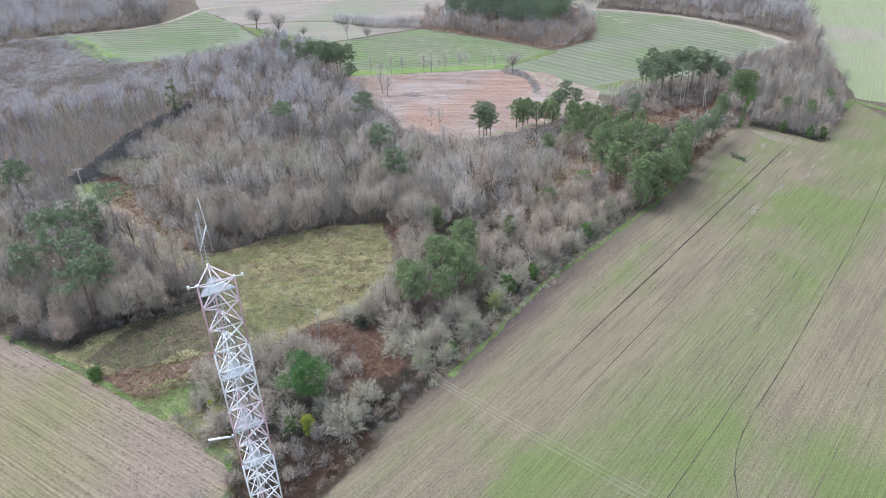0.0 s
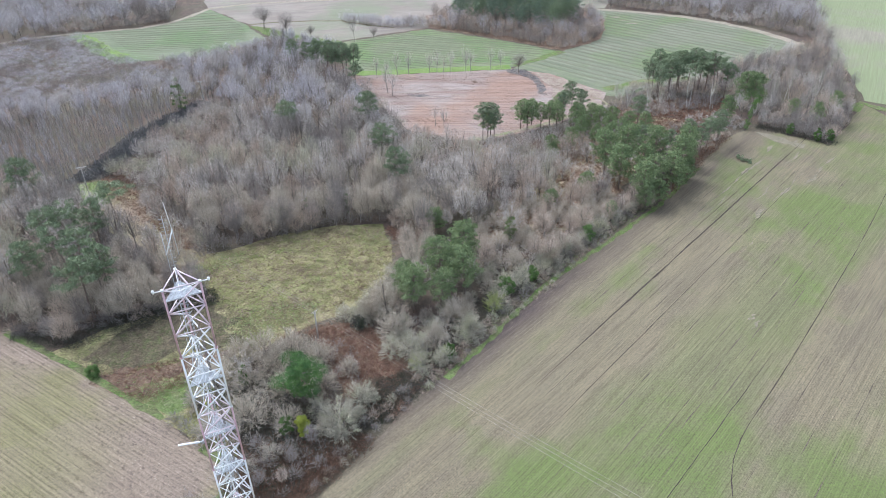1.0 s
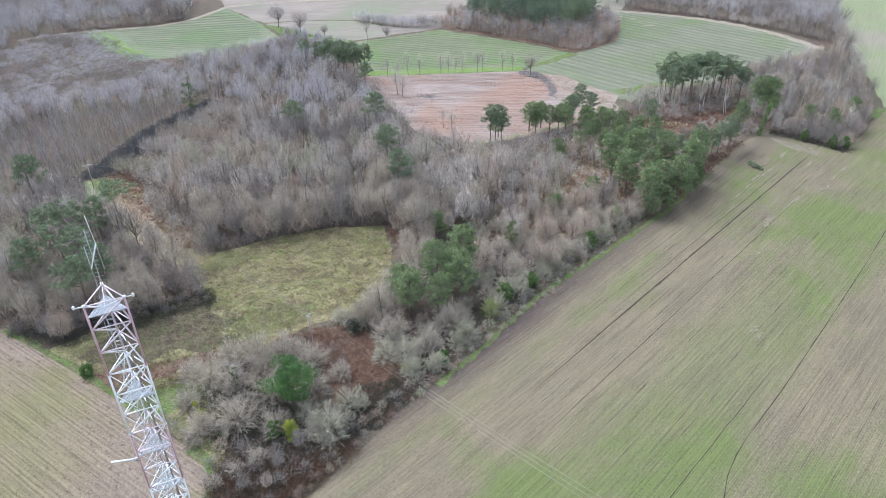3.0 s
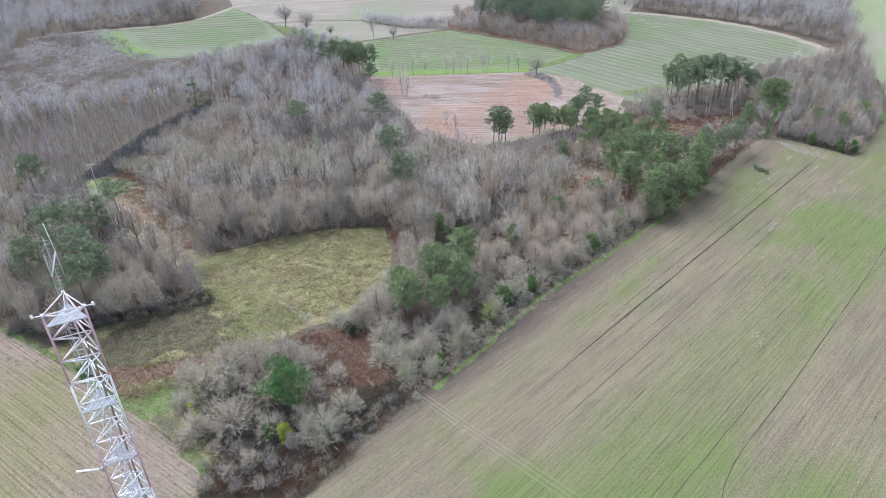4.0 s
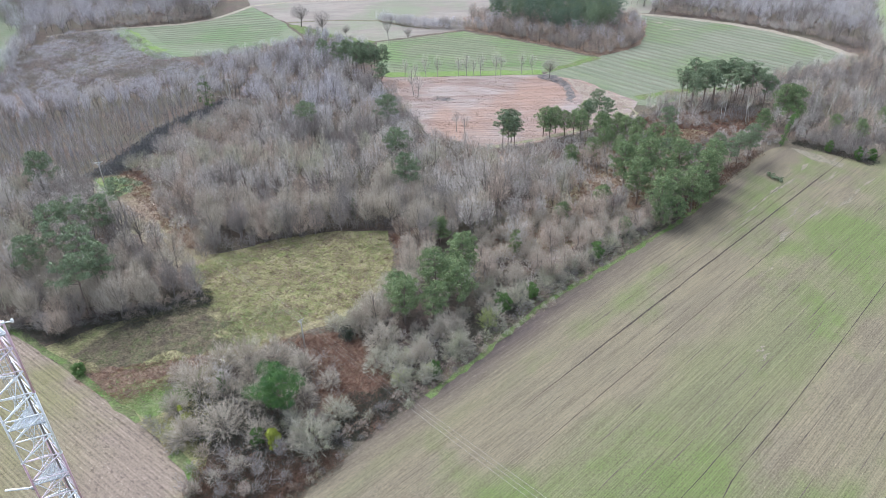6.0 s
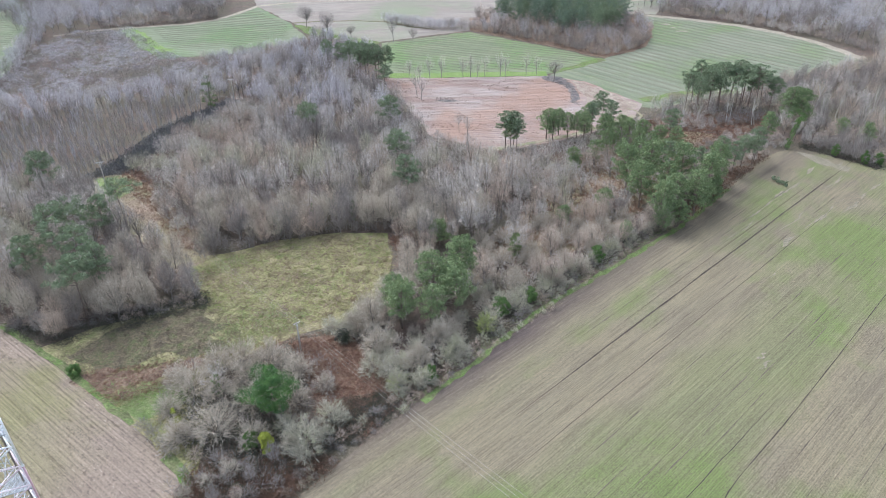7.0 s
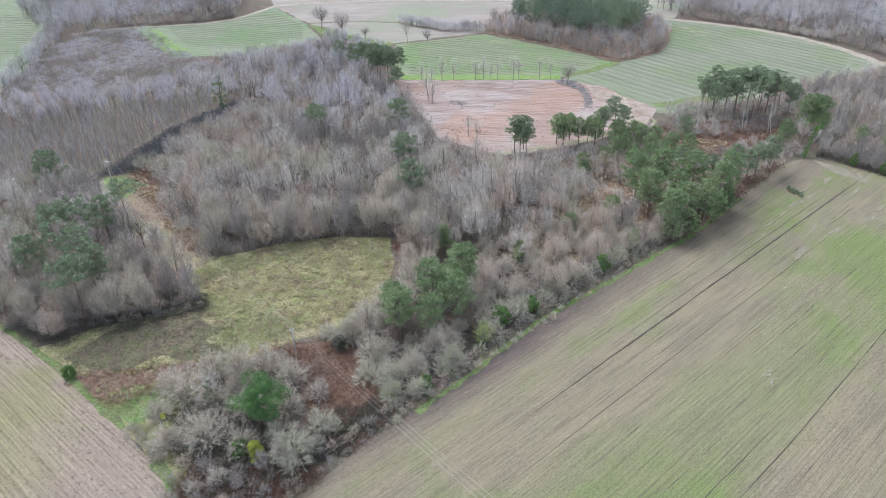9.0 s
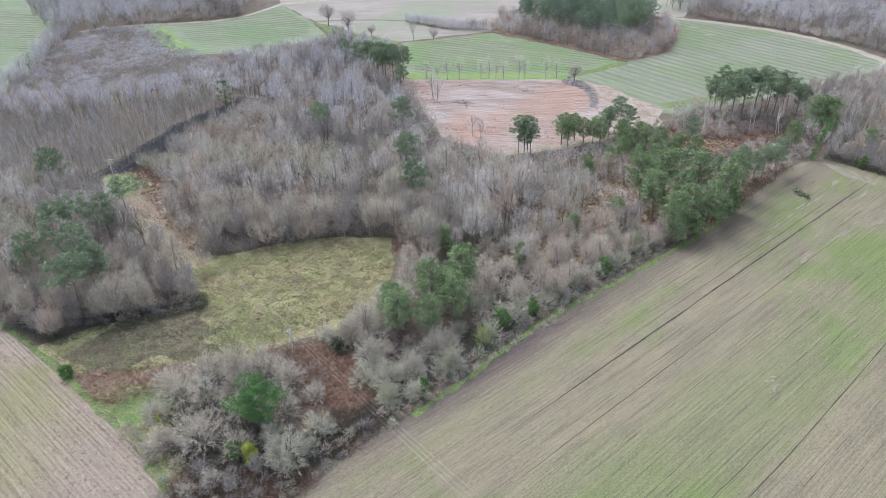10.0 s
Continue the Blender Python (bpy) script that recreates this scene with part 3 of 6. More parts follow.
def both(pair):
    """Trunk and twigs of a tree as one set of triangles."""
    (V, T), (W, U) = pair
    return np.concatenate([V, W]), np.concatenate([T, U + len(V)])


def clumps(rs, soup, centres, radius, leaves, size, flat=0.75, up=0.45):
    """Small leaves or needle tufts, turned outwards, round each centre."""
    for c in centres:
        r = radius * rs.uniform(0.75, 1.2)
        d = rs.normal(size=(leaves, 3))
        d[:, 2] = np.abs(d[:, 2]) * 0.9 - 0.25
        d /= np.linalg.norm(d, axis=1, keepdims=True)
        a = c + d * r * rs.uniform(0.45, 0.85, (leaves, 1)) * (1, 1, flat)
        # leaves lie over the clump like scales, tips turned up and out
        o = d + rs.normal(size=(leaves, 3)) * 0.35 + np.array([0, 0, up * 0.4])
        o /= np.linalg.norm(o, axis=1, keepdims=True)
        s = np.cross(o, rs.normal(size=(leaves, 3)))
        s /= np.linalg.norm(s, axis=1, keepdims=True) + 1e-9
        t = np.cross(s, o)
        w = size * 0.28
        L = size * rs.uniform(0.7, 1.4, (leaves, 1))
        V = np.stack([a - s * w, a + s * w, a + t * L + o * L * 0.45], 1).reshape(-1, 3)
        soup.add(V, np.arange(len(V)))


def pine(seed, h=14.0, wide=6.0, bare=0.55, n=40, leaves=64, size=0.3, thick=1.0, flat=0.7, lop=0.0, tilt=0.06):
    """A pine: bare lower trunk, spreading limbs, needle clumps on their ends."""
    rs = np.random.RandomState(seed)
    trunk, limb, crown = Soup(), Soup(), Soup()
    lean = rs.uniform(-tilt, tilt, 2) * h
    axis = lambda f: np.array([lean[0] * f * f, lean[1] * f * f, f * h * 0.96])
    trunk.tube([axis(f) - (0, 0, 0.2 * (f == 0)) for f in (0, 0.3, 0.6, 0.85, 1)], [k * h * thick for k in (0.017, 0.014, 0.011, 0.006, 0.002)], 7)
    cs = []
    for i in range(n):
        f = bare + (1.0 - bare) * ((i + rs.uniform(0, 1)) / n) ** 0.8
        u = (f - bare) / (1 - bare)
        prof = wide * 0.5 * (math.sin(math.pi * (0.22 + 0.72 * u)) ** 0.8) * rs.uniform(0.35, 1.05)
        az = i * 2.4 + rs.uniform(-0.6, 0.6)
        prof *= 1 + lop * math.sin(az + seed)
        p = axis(f - 0.06)
        q = axis(f) + np.array([math.cos(az) * prof, math.sin(az) * prof, 0.12 * prof])
        limb.tube([p, p * 0.45 + q * 0.55 - (0, 0, 0.06 * prof), q], [0.005 * h, 0.0035 * h, 0.0015 * h], 3)
        cs.append(q)
        if prof > wide * 0.3:
            cs.append(p * 0.4 + q * 0.6 + rs.normal(size=3) * 0.3)
    clumps(rs, crown, cs, wide * 0.14, leaves, size, flat)
    for _ in range(rs.randint(2, 5)):
        f, az = rs.uniform(0.25, bare), rs.uniform(0, 6.28)
        limb.tube([axis(f), axis(f) + np.array([math.cos(az), math.sin(az), 0.1]) * rs.uniform(0.6, 1.6)], [0.003 * h, 0.001 * h], 3)
    trunk.add(*limb.get())
    return trunk.get(), crown.get()


def leafy(seed, h=9.0, wide=8.0, n=26, leaves=240, size=0.3, base=0.15):
    """A dense evergreen tree: lumps of leaves of several sizes over a dome."""
    rs = np.random.RandomState(seed)
    trunk, crown = Soup(), Soup()
    cs = []
    for i in range(n):
        u = (i + 0.5) / n
        z = base + (0.9 - base) * u
        w = wide * 0.40 * math.sqrt(max(0.03, 1 - (max(0, u - 0.3) / 0.72) ** 2)) * rs.uniform(0.35, 1.08) * min(1.0, 0.5 + 1.7 * u)
        az = i * 2.4 + rs.uniform(-0.6, 0.6)
        cs.append(np.array([math.cos(az) * w, math.sin(az) * w, z * h * rs.uniform(0.88, 1.08)]))
        clumps(rs, crown, [cs[-1]], wide * rs.uniform(0.13, 0.21), leaves, size, 0.85)
    for s in range(3):
        e = cs[rs.randint(n // 2, n)] * 0.7
        trunk.tube([(0, 0, -0.2), e * (0.4, 0.4, 0.5), e], [0.02 * h, 0.013 * h, 0.004 * h], 5)
    return trunk.get(), crown.get()


def tuft_soup(seed, n, r, h, w, lean=0.6):
    """A tuft of blades or fronds."""
    rs = np.random.RandomState(seed)
    s = Soup()
    a = rs.uniform(0, 6.283, n)
    b = np.stack([np.cos(a), np.sin(a), 0 * a], 1)
    p = b * r * rs.uniform(0, 1, (n, 1))
    s.spikes(p - (0, 0, 0.03), p + b * lean * h * rs.uniform(0.3, 1.2, (n, 1)) + np.array([0, 0, 1]) * h * rs.uniform(0.5, 1.1, (n, 1)), np.full(n, w), rs)
    return s.get()


def mound(seed, r, h, n, size):
    """A low bramble mound of many small leaves and canes."""
    rs = np.random.RandomState(seed)
    s = Soup()
    a, q = rs.uniform(0, 6.283, n), np.sqrt(rs.uniform(0, 1, n))
    lump = 0.75 + 0.25 * np.sin(3 * a + seed) * np.cos(5 * q + seed)
    p = np.stack([np.cos(a) * q * r, np.sin(a) * q * r, h * lump * np.sqrt(np.maximum(0.02, 1 - q * q)) * rs.uniform(0.5, 1, n)], 1)
    d = rs.normal(size=(n, 3)) + np.array([0, 0, 0.5])
    d /= np.linalg.norm(d, axis=1, keepdims=True)
    s.spikes(p, p + d * size * rs.uniform(0.6, 1.5, (n, 1)), np.full(n, size * 0.4), rs)
    return s.get()


# ---- ground and fields ----
def sheet(name, outline, z, material, label, category="field", rough=0.8, step=4.0, seed=0):
    """A flat piece of land with an uneven edge and a skirt down into the ground."""
    rs = np.random.RandomState(seed + len(outline))
    pts = []
    for (x0, y0), (x1, y1) in zip(outline, outline[1:] + outline[:1]):
        d = math.hypot(x1 - x0, y1 - y0)
        k = max(1, min(60, int(d / step)))
        for i in range(k):
            f = i / k
            j = rs.uniform(-rough, rough, 2) if i else (0, 0)
            pts.append((x0 + (x1 - x0) * f + j[0], y0 + (y1 - y0) * f + j[1]))
    bm = bmesh.new()
    top = [bm.verts.new((x, y, z)) for x, y in pts]
    low = [bm.verts.new((x, y, -0.3)) for x, y in pts]
    bm.faces.new(top)
    for i in range(len(pts)):
        j = (i + 1) % len(pts)
        bm.faces.new((top[i], low[i], low[j], top[j]))
    bmesh.ops.recalc_face_normals(bm, faces=bm.faces)
    me = bpy.data.meshes.new(name)
    bm.to_mesh(me)
    bm.free()
    me.materials.append(material)
    return tagged(new(name, me), label, category, kind="structure")


def ribbon(name, line, width, z, material, label, category, seed=0, wobble=0.25, step=3.0, taper=0.0, fade=0.0):
    """A strip of ground along a line, its edges uneven, with thickness."""
    rs = np.random.RandomState(seed)
    pts = []
    for (x0, y0), (x1, y1) in zip(line, line[1:]):
        k = max(1, int(math.hypot(x1 - x0, y1 - y0) / step))
        pts += [(x0 + (x1 - x0) * i / k, y0 + (y1 - y0) * i / k) for i in range(k)]
    pts.append(line[-1])
    bm = bmesh.new()
    rows = []
    for i, (x, y) in enumerate(pts):
        a, b = pts[max(i - 1, 0)], pts[min(i + 1, len(pts) - 1)]
        d = np.array([b[0] - a[0], b[1] - a[1]])
        d /= np.linalg.norm(d) + 1e-9
        o = np.array([-d[1], d[0]])
        f = min(i, len(pts) - 1 - i) / len(pts)
        w = width * (min(1.0, 0.08 + f / taper) if taper else 1.0)
        if fade:  # worn away here and there along its length
            w *= min(1.0, max(0.04, 1.0 - fade * (1 + math.sin(0.31 * i + seed) + math.sin(0.83 * i + 2.1 * seed)) ))
        l, r = o * w / 2 * (1 + rs.uniform(-wobble, wobble)), -o * w / 2 * (1 + rs.uniform(-wobble, wobble))
        rows.append([bm.verts.new(v) for v in ((x + l[0], y + l[1], -0.1), (x + l[0], y + l[1], z), (x + r[0], y + r[1], z), (x + r[0], y + r[1], -0.1))])
    for a, b in zip(rows, rows[1:]):
        for k in range(3):
            bm.faces.new((a[k], b[k], b[k + 1], a[k + 1]))
    bmesh.ops.recalc_face_normals(bm, faces=bm.faces)
    me = bpy.data.meshes.new(name)
    bm.to_mesh(me)
    bm.free()
    me.materials.append(material)
    return tagged(new(name, me), label, category, kind="structure")


gm = bpy.data.meshes.new("ground")
gm.from_pydata([(-2500, -2500, 0), (2500, -2500, 0), (2500, 2500, 0), (-2500, 2500, 0)], [], [(0, 1, 2, 3)])
gm.materials.append(M["litter"])
tagged(new("ground", gm), "brown leaf litter and rough soil under the woods", "ground", kind="structure")

sheet("field_1", [(-52, 33), (-17.3, 75), (21.5, 128.4), (57.5, 166.1), (93.3, 211.8), (104, 220.5), (122.2, 204.2), (128.6, 211.8),
                  (144.1, 231.1), (151, 239), (153, 224), (210, 190), (700, 60), (700, -300), (-200, -300)], 0.06, M["wheat"],
      "wide field of young winter wheat with pale soil rows", rough=0.6)
sheet("field_2", [(153, 243), (166.7, 287), (186.3, 346.7), (201.2, 388.2), (235, 470), (900, 900), (900, 60), (215, 195)], 0.05, M["farcrop"],
      "pale green winter crop field beside the wood")
sheet("field_3", [(-92, 114), (-63.7, 97.8), (-47.5, 87.3), (-33, 76.5), (-40, 64), (-70, 28), (-200, -300), (-800, -300), (-800, 400), (-150, 152)], 0.06,
      M["stubble"], "pinkish stubble field with fine drill rows", rough=0.15)
sheet("meadow", [(-62, 142), (-42, 153.5), (-28, 158), (-16, 158.5), (-12.8, 147), (-12.2, 139), (-14, 129), (-19, 121), (-30, 114), (-40, 104), (-36, 90), (-34, 78.5), (-47.5, 87.3), (-52.5, 90.2), (-72, 102.4), (-80, 107.5), (-72, 115), (-53, 127.5), (-58.5, 134.2)],
      0.04, M["meadow"], "small rough meadow of yellow-green winter grass", "meadow")
sheet("meadow_brown", [(-72, 105.5), (-66, 116), (-51.6, 125.5), (-50, 121), (-43, 118.5), (-46, 114.5), (-40, 111), (-47, 107), (-52, 109), (-57, 104), (-64, 102)], 0.06, M["browngrass"], "dull brown winter grass below the wood", "meadow", 1.0, 2.2)
sheet("meadow_green", [(-55, 93), (-49, 90), (-42, 96), (-44, 102), (-50, 99)], 0.07, M["lush"], "bright green tufted grass in the bracken", "meadow", 0.5, 1.6)
sheet("cleared_ground", [(-40, 284), (-15, 284.6), (10, 287), (26, 290), (43, 282), (62, 257), (57, 242), (38, 226), (17, 214), (4, 214), (-13, 224), (-22, 245), (-30, 262)],
      0.05, M["clearcut"], "reddish cleared ground with rows of cut slash", "field")
sheet("vineyard_ground_1", [(-49, 336), (-8.6, 357), (32.3, 329.8), (51.5, 313), (30, 292), (10, 288.5), (-20, 285.5), (-38, 285)], 0.05, M["vineyard"],
      "grassed vineyard ground, bright green", "vineyard")
sheet("vineyard_ground_2", [(80, 393), (101, 385), (126, 370), (140, 357), (152, 340), (162, 315), (136, 298.3), (106, 274), (84, 262), (66, 252), (59, 255), (41, 280), (26, 287), (53, 312.5), (71.9, 330), (80, 350)],
      0.042, M["vineyard2"], "grassed vineyard ground with pale rows", "vineyard")
sheet("vineyard_ground_3", [(-192, 361.5), (-160, 371), (-149, 381), (-143, 392), (-137, 412), (-104, 372), (-88, 344), (-108, 318), (-148, 308)], 0.05, M["vineyard3"],
      "green vineyard ground beside the pale lane", "vineyard")
sheet("field_4", [(-137, 413), (-104, 374), (-80, 353), (-51, 338), (-9, 359.5), (30, 398), (88, 394), (120, 480), (900, 1400), (-900, 1400), (-160, 470)], 0.04,
      M["fartan"], "tan ploughed field in the distance")
sheet("field_5", [(-199, 254), (-207, 287), (-241, 352), (-252, 376), (-286, 420), (-900, 900), (-900, 150)], 0.05, M["vineyard3"], "far pale green field with grassed rows")
sheet("bracken_ground", [(-28, 114), (-17, 117), (-8, 106), (-3, 98.5), (-8, 90), (-15, 86), (-19, 98)], 0.05, M["bracken"], "patch of red-brown dead bracken", "bracken")
for n, (x, y, r) in enumerate(((-64, 99.4, 3.0), (-60, 98.0, 3.4), (-57, 100.7, 3.2), (-53, 101.9, 2.8), (-50, 104.0, 2.7), (-55, 96.2, 1.6), (-46, 106.0, 2.3), (-62, 102.2, 1.7), (-43, 107, 1.5), (-48.5, 100.2, 1.2))):
    sheet("bracken_patch", [(x + r * math.cos(a) * (1.3 if k % 2 else 0.9), y + r * math.sin(a) * 0.7) for k, a in enumerate(np.arange(9) * 0.698)], 0.075 + 0.004 * n, M["bracken"],
          "patch of red-brown dead bracken in the grass", "bracken", 0.3, 0.9, int(r * 10))
sheet("bracken_clearing", [(8, 150), (18, 146), (30, 152), (44, 164), (56, 186), (70, 205), (62, 222), (48, 225), (36, 210), (30, 190), (20, 176), (14, 164)], 0.04, M["dryride"],
      "open wood floor of red-brown bracken", "bracken", 1.0, 3.0)
sheet("ride_ground", [(-58, 142), (-62, 136), (-72, 146), (-84, 154), (-98, 166), (-106, 175), (-111, 185), (-104, 188), (-97, 186), (-88, 178), (-73, 164), (-60, 149)], 0.045, M["dryride"],
      "cleared ride of dry grass under the power line", "ride", 1.1, 3.0)
sheet("ride_grass_patch", [(-110, 185), (-104, 187.5), (-98, 184), (-95, 176), (-98, 170), (-104, 175)], 0.07, M["lush"], "bright green grass below the power pole", "meadow", 0.7, 1.8)
sheet("straw_ground", [(38.5, 283), (43, 280), (52, 268), (60, 256), (55, 243), (46, 236), (41, 246), (42, 258), (41, 268), (39, 277)], 0.064, M["strawsoil"], "pale straw-covered part of the cleared ground", "field", 1.2, 1.8)
sheet("brush_ground", [(27, 289.5), (34, 287.5), (37, 280), (39.5, 268), (38.5, 256), (36.5, 257), (36.8, 268), (34.5, 276), (29, 282), (26, 286)], 0.075, M["brushsoil"], "dark soil and brush on the cleared ground", "brush", 0.9, 1.6)
sheet("brush_ground", [(-15, 257.2), (-9, 256), (-5, 257), (-7, 258.6), (-12, 258.8)], 0.075, M["brushsoil"], "dark soil round the brush heap", "brush", 0.5, 1.2)
sheet("grass_strip", [(-104, 372), (-90, 352), (-80, 347), (-62, 336), (-51, 333), (-50, 338), (-74, 350), (-92, 366)], 0.08, M["strip"], "green grass strip below the ploughed field", "verge", 0.5, 2.0)
sheet("copse_floor", [(-8, 360), (19, 341.5), (35, 329.5), (54, 313.8), (72, 330), (80, 349), (84, 379), (60, 400), (20, 400), (-10, 386)], 0.07, M["bracken"], "red-brown bracken edge of the far copse", "bracken", 1.0, 3.0)
for x, y, a, b in ((95.3, 360.2, 3.2, 1.0), (90.1, 373.8, 2.6, 0.9), (92.5, 367, 1.5, 0.8)):
    sheet("bare_patch", [(x + a * math.cos(t), y + b * math.sin(t)) for t in np.arange(8) * 0.785], 0.085, M["track"], "pale bare patch in the vineyard", "soil", 0.25, 0.9)
ribbon("track_1", [(78, 394), (100, 386), (126, 371), (140, 358), (152.5, 340), (162, 316)], 4.5, 0.09, M["track"], "pale earth track along the vineyard", "track", 1)
ribbon("track_2", [(-222, 345), (-205, 357), (-188, 362.7), (-160, 371), (-149, 380), (-143, 392), (-136, 413), (-112, 425), (-60, 430), (20, 432), (90, 428)], 3.2, 0.09, M["track"],
       "pale farm lane between the fields", "track", 2)
ribbon("track_3", [(9, 213), (24.6, 220.5), (38.4, 228.5), (54, 241), (57.5, 245)], 2.3, 0.09, M["sandtrack"], "sandy track beside the pines", "track", 3)
ribbon("track_4", [(54, 238), (58, 240.5), (60, 245), (58.5, 250), (56, 252)], 0.9, 0.095, M["sandtrack"], "curved sandy path at the clearing's corner", "track", 13)
ribbon("verge_1", [(0.8, 98.7), (22.2, 128), (43, 149.8), (58.2, 165.8), (76, 189)], 1.15, 0.10, M["strip"], "bright green grass verge along the hedge", "verge", 4, 0.7, 1.6)
ribbon("verge_2", [(-92, 114.8), (-72, 103.2), (-50, 89.3)], 1.5, 0.10, M["strip"], "green grass verge along the stubble", "verge", 5, 0.5)
ribbon("verge_3", [(-41, 82.6), (-37, 79.6), (-34, 76.5), (-35, 70)], 2.0, 0.11, M["strip"], "bright green grass verge by the thicket", "verge", 6, 0.4)
ribbon("verge_4", [(144, 233), (151, 241), (160, 226), (175, 212), (215, 194)], 3.0, 0.10, M["strip"], "green ditch bank between the fields", "verge", 7, 0.4)
ribbon("verge_5", [(-150, 318), (-162, 328), (-176, 345), (-190, 358)], 9.0, 0.09, M["lime"], "bright lime-green headland of the vineyard", "verge", 8, 0.2)
ribbon("verge_6", [(30, 293), (40, 301), (53, 313)], 4.0, 0.10, M["strip"], "green grass way between the vineyards", "verge", 9, 0.3)
ribbon("verge_7", [(-37, 286.5), (-20, 287.5), (10, 290), (28, 292)], 6.0, 0.09, M["lime"], "bright green headland in front of the vineyard", "verge", 10, 0.3)
ribbon("verge_9", [(-104, 374), (-87, 378), (-70, 379), (-55, 378), (-38, 366.5), (-26, 362)], 1.6, 0.08, M["browngrass"], "dark grass bank between the ploughed fields", "verge", 12, 0.6)
ribbon("verge_8", [(62, 261), (80, 269), (100, 272)], 5.0, 0.09, M["strip"], "green headland beside the pines", "verge", 11, 0.3)

# wheel tracks in the wheat, in pairs along the drill rows
D = np.array([0.667, 0.745])
O = np.array([0.745, -0.667])


def rut(w, u0, u1, width, seed, slope=-0.007, faint=False):
    rs = np.random.RandomState(seed)
    line = [tuple(D * u + O * (w + slope * (u - 90) + rs.uniform(-0.07, 0.07))) for u in np.linspace(u0, u1, 24)]
    if faint:
        ribbon("wheel_rut", line, width, 0.072, M["rutfaint"], "faint worn wheel rut in the wheat", "wheel rut", seed, 0.7, 1.2, 0.2, 0.7)
    else:
        ribbon("wheel_rut", line, width, 0.075, M["rut"], "dark wet wheel rut in the wheat", "wheel rut", seed, 0.5, 1.2, 0.2, 0.1)


for i, (w, u0, u1, wide) in enumerate(((-51.6, 84, 238, 0.36), (-43.6, 72, 200, 0.15), (-21.6, 62, 122, 0.15), (-54.0, 120, 215, 0.13))):
    rut(w, u0, u1, wide, 20 + i)
for i, (w, u0, u1, wide) in enumerate(((-45.9, 90, 232, 0.2), (-37.1, 60, 150, 0.16), (-28.3, 62, 215, 0.17), (-26.4, 70, 200, 0.15), (-57.0, 95, 220, 0.22), (-59.6, 100, 205, 0.16),
                                      (-33.0, 110, 235, 0.2), (-24.0, 70, 180, 0.16), (-13.5, 80, 190, 0.16), (-9.0, 80, 220, 0.14), (-4.5, 70, 200, 0.16), (-31.5, 62, 140, 0.12), (-48.6, 70, 150, 0.14))):
    rut(w, u0, u1, wide, 40 + i, faint=True)
curve = [(44.2, 66), (44.7, 70), (45.9, 74.5), (47.8, 78.8), (50.6, 83.2), (54.0, 87.4), (58.2, 92.2), (63.1, 97.8), (70.6, 106.8), (81.5, 120), (99.2, 141.6), (112, 157.8), (124.4, 173.9), (140, 194)]
ribbon("wheel_rut", curve, 0.17, 0.075, M["rut"], "dark curved wheel rut in the wheat", "wheel rut", 60, 0.5, 1.2, 0.0, 0.15)
# pale washed-out soil along the tracks towards the field's far end
for n, (u, w, long, wide) in enumerate(((196, -57.5, 34, 1.1), (222, -58.5, 12, 1.6), (214, -50.4, 16, 1.0), (186, -48.6, 18, 0.5), (196, -44.6, 24, 0.9), (212, -41.5, 26, 1.3), (176, -45.0, 10, 0.9),
                                        (232, -54, 14, 1.4), (170, -55.6, 20, 0.5), (158, -41, 10, 0.4), (130, -29.2, 3, 1.0), (128, -27.6, 4, 0.6))):
    p = [tuple(D * (u + long * (f - 0.5)) + O * (w + 0.35 * math.sin(9 * f + n))) for f in np.linspace(0, 1, 9)]
    ribbon("washed_soil", p, wide, 0.068 + 0.0004 * n, M["palesoil"], "pale washed-out soil along a wheel track", "soil", 300 + n, 0.9, 0.9, 0.3, 0.45)

# ---- lattice mast ----
mast = tagged(new("lattice_mast"), "tall three-legged lattice mast in red and white bands", "mast")
MX, MY, MTOP, BAY, MSIDE = -12.9, 32.2, 68.6, 1.583, 2.08
mast.location = (MX, MY, 0)
LEG = [np.array([-0.6, -1.02]), np.array([1.19, -0.1]), np.array([-0.6, 1.1])]


def rod(p, q, r, sides=6):
    s = Soup()
    s.tube([p, q], [r, r], sides, True)
    return s.get()


def bar(name, p, q, r, material, parent, label="", sides=6):
    return hold(name, mesh_of(name, *rod(p, q, r, sides), material), parent, label)


def leg3(k, z):
    return np.array([LEG[k][0], LEG[k][1], z])


bays = int(MTOP / BAY)
for sct in range(int(math.ceil(bays / 3))):
    paint = M["steelred"] if sct % 2 == 0 else M["steelwhite"]
    zt, zb = MTOP - sct * 3 * BAY, max(0.0, MTOP - (sct + 1) * 3 * BAY)
    for k in range(3):
        post = bar("leg", leg3(k, zt), leg3(k, zb), 0.06, paint, mast)
        hold("flange", mesh_of("flange", *rod(leg3(k, zb) - (0, 0, 0.03), leg3(k, zb) + (0, 0, 0.04), 0.09, 8), paint), post)
    for j in range(3):
        za, zc = zt - j * BAY, zt - (j + 1) * BAY
        if zc < 0:
            break
        for k in range(3):
            bar("cross_bar", leg3(k, za), leg3((k + 1) % 3, za), 0.038, M["steelwhite"] if sct % 2 else M["steelpink"], mast, "", 5)
            bar("brace", leg3(k, zc), leg3((k + 1) % 3, za), 0.05, M["steelwhite"] if sct % 2 or j == 2 else M["steelpink"], mast, "", 5)
            if sct:
                bar("brace", leg3(k, za), (leg3(k, zc) + leg3((k + 1) % 3, zc)) / 2, 0.028, M["steelwhite"], mast, "", 4)


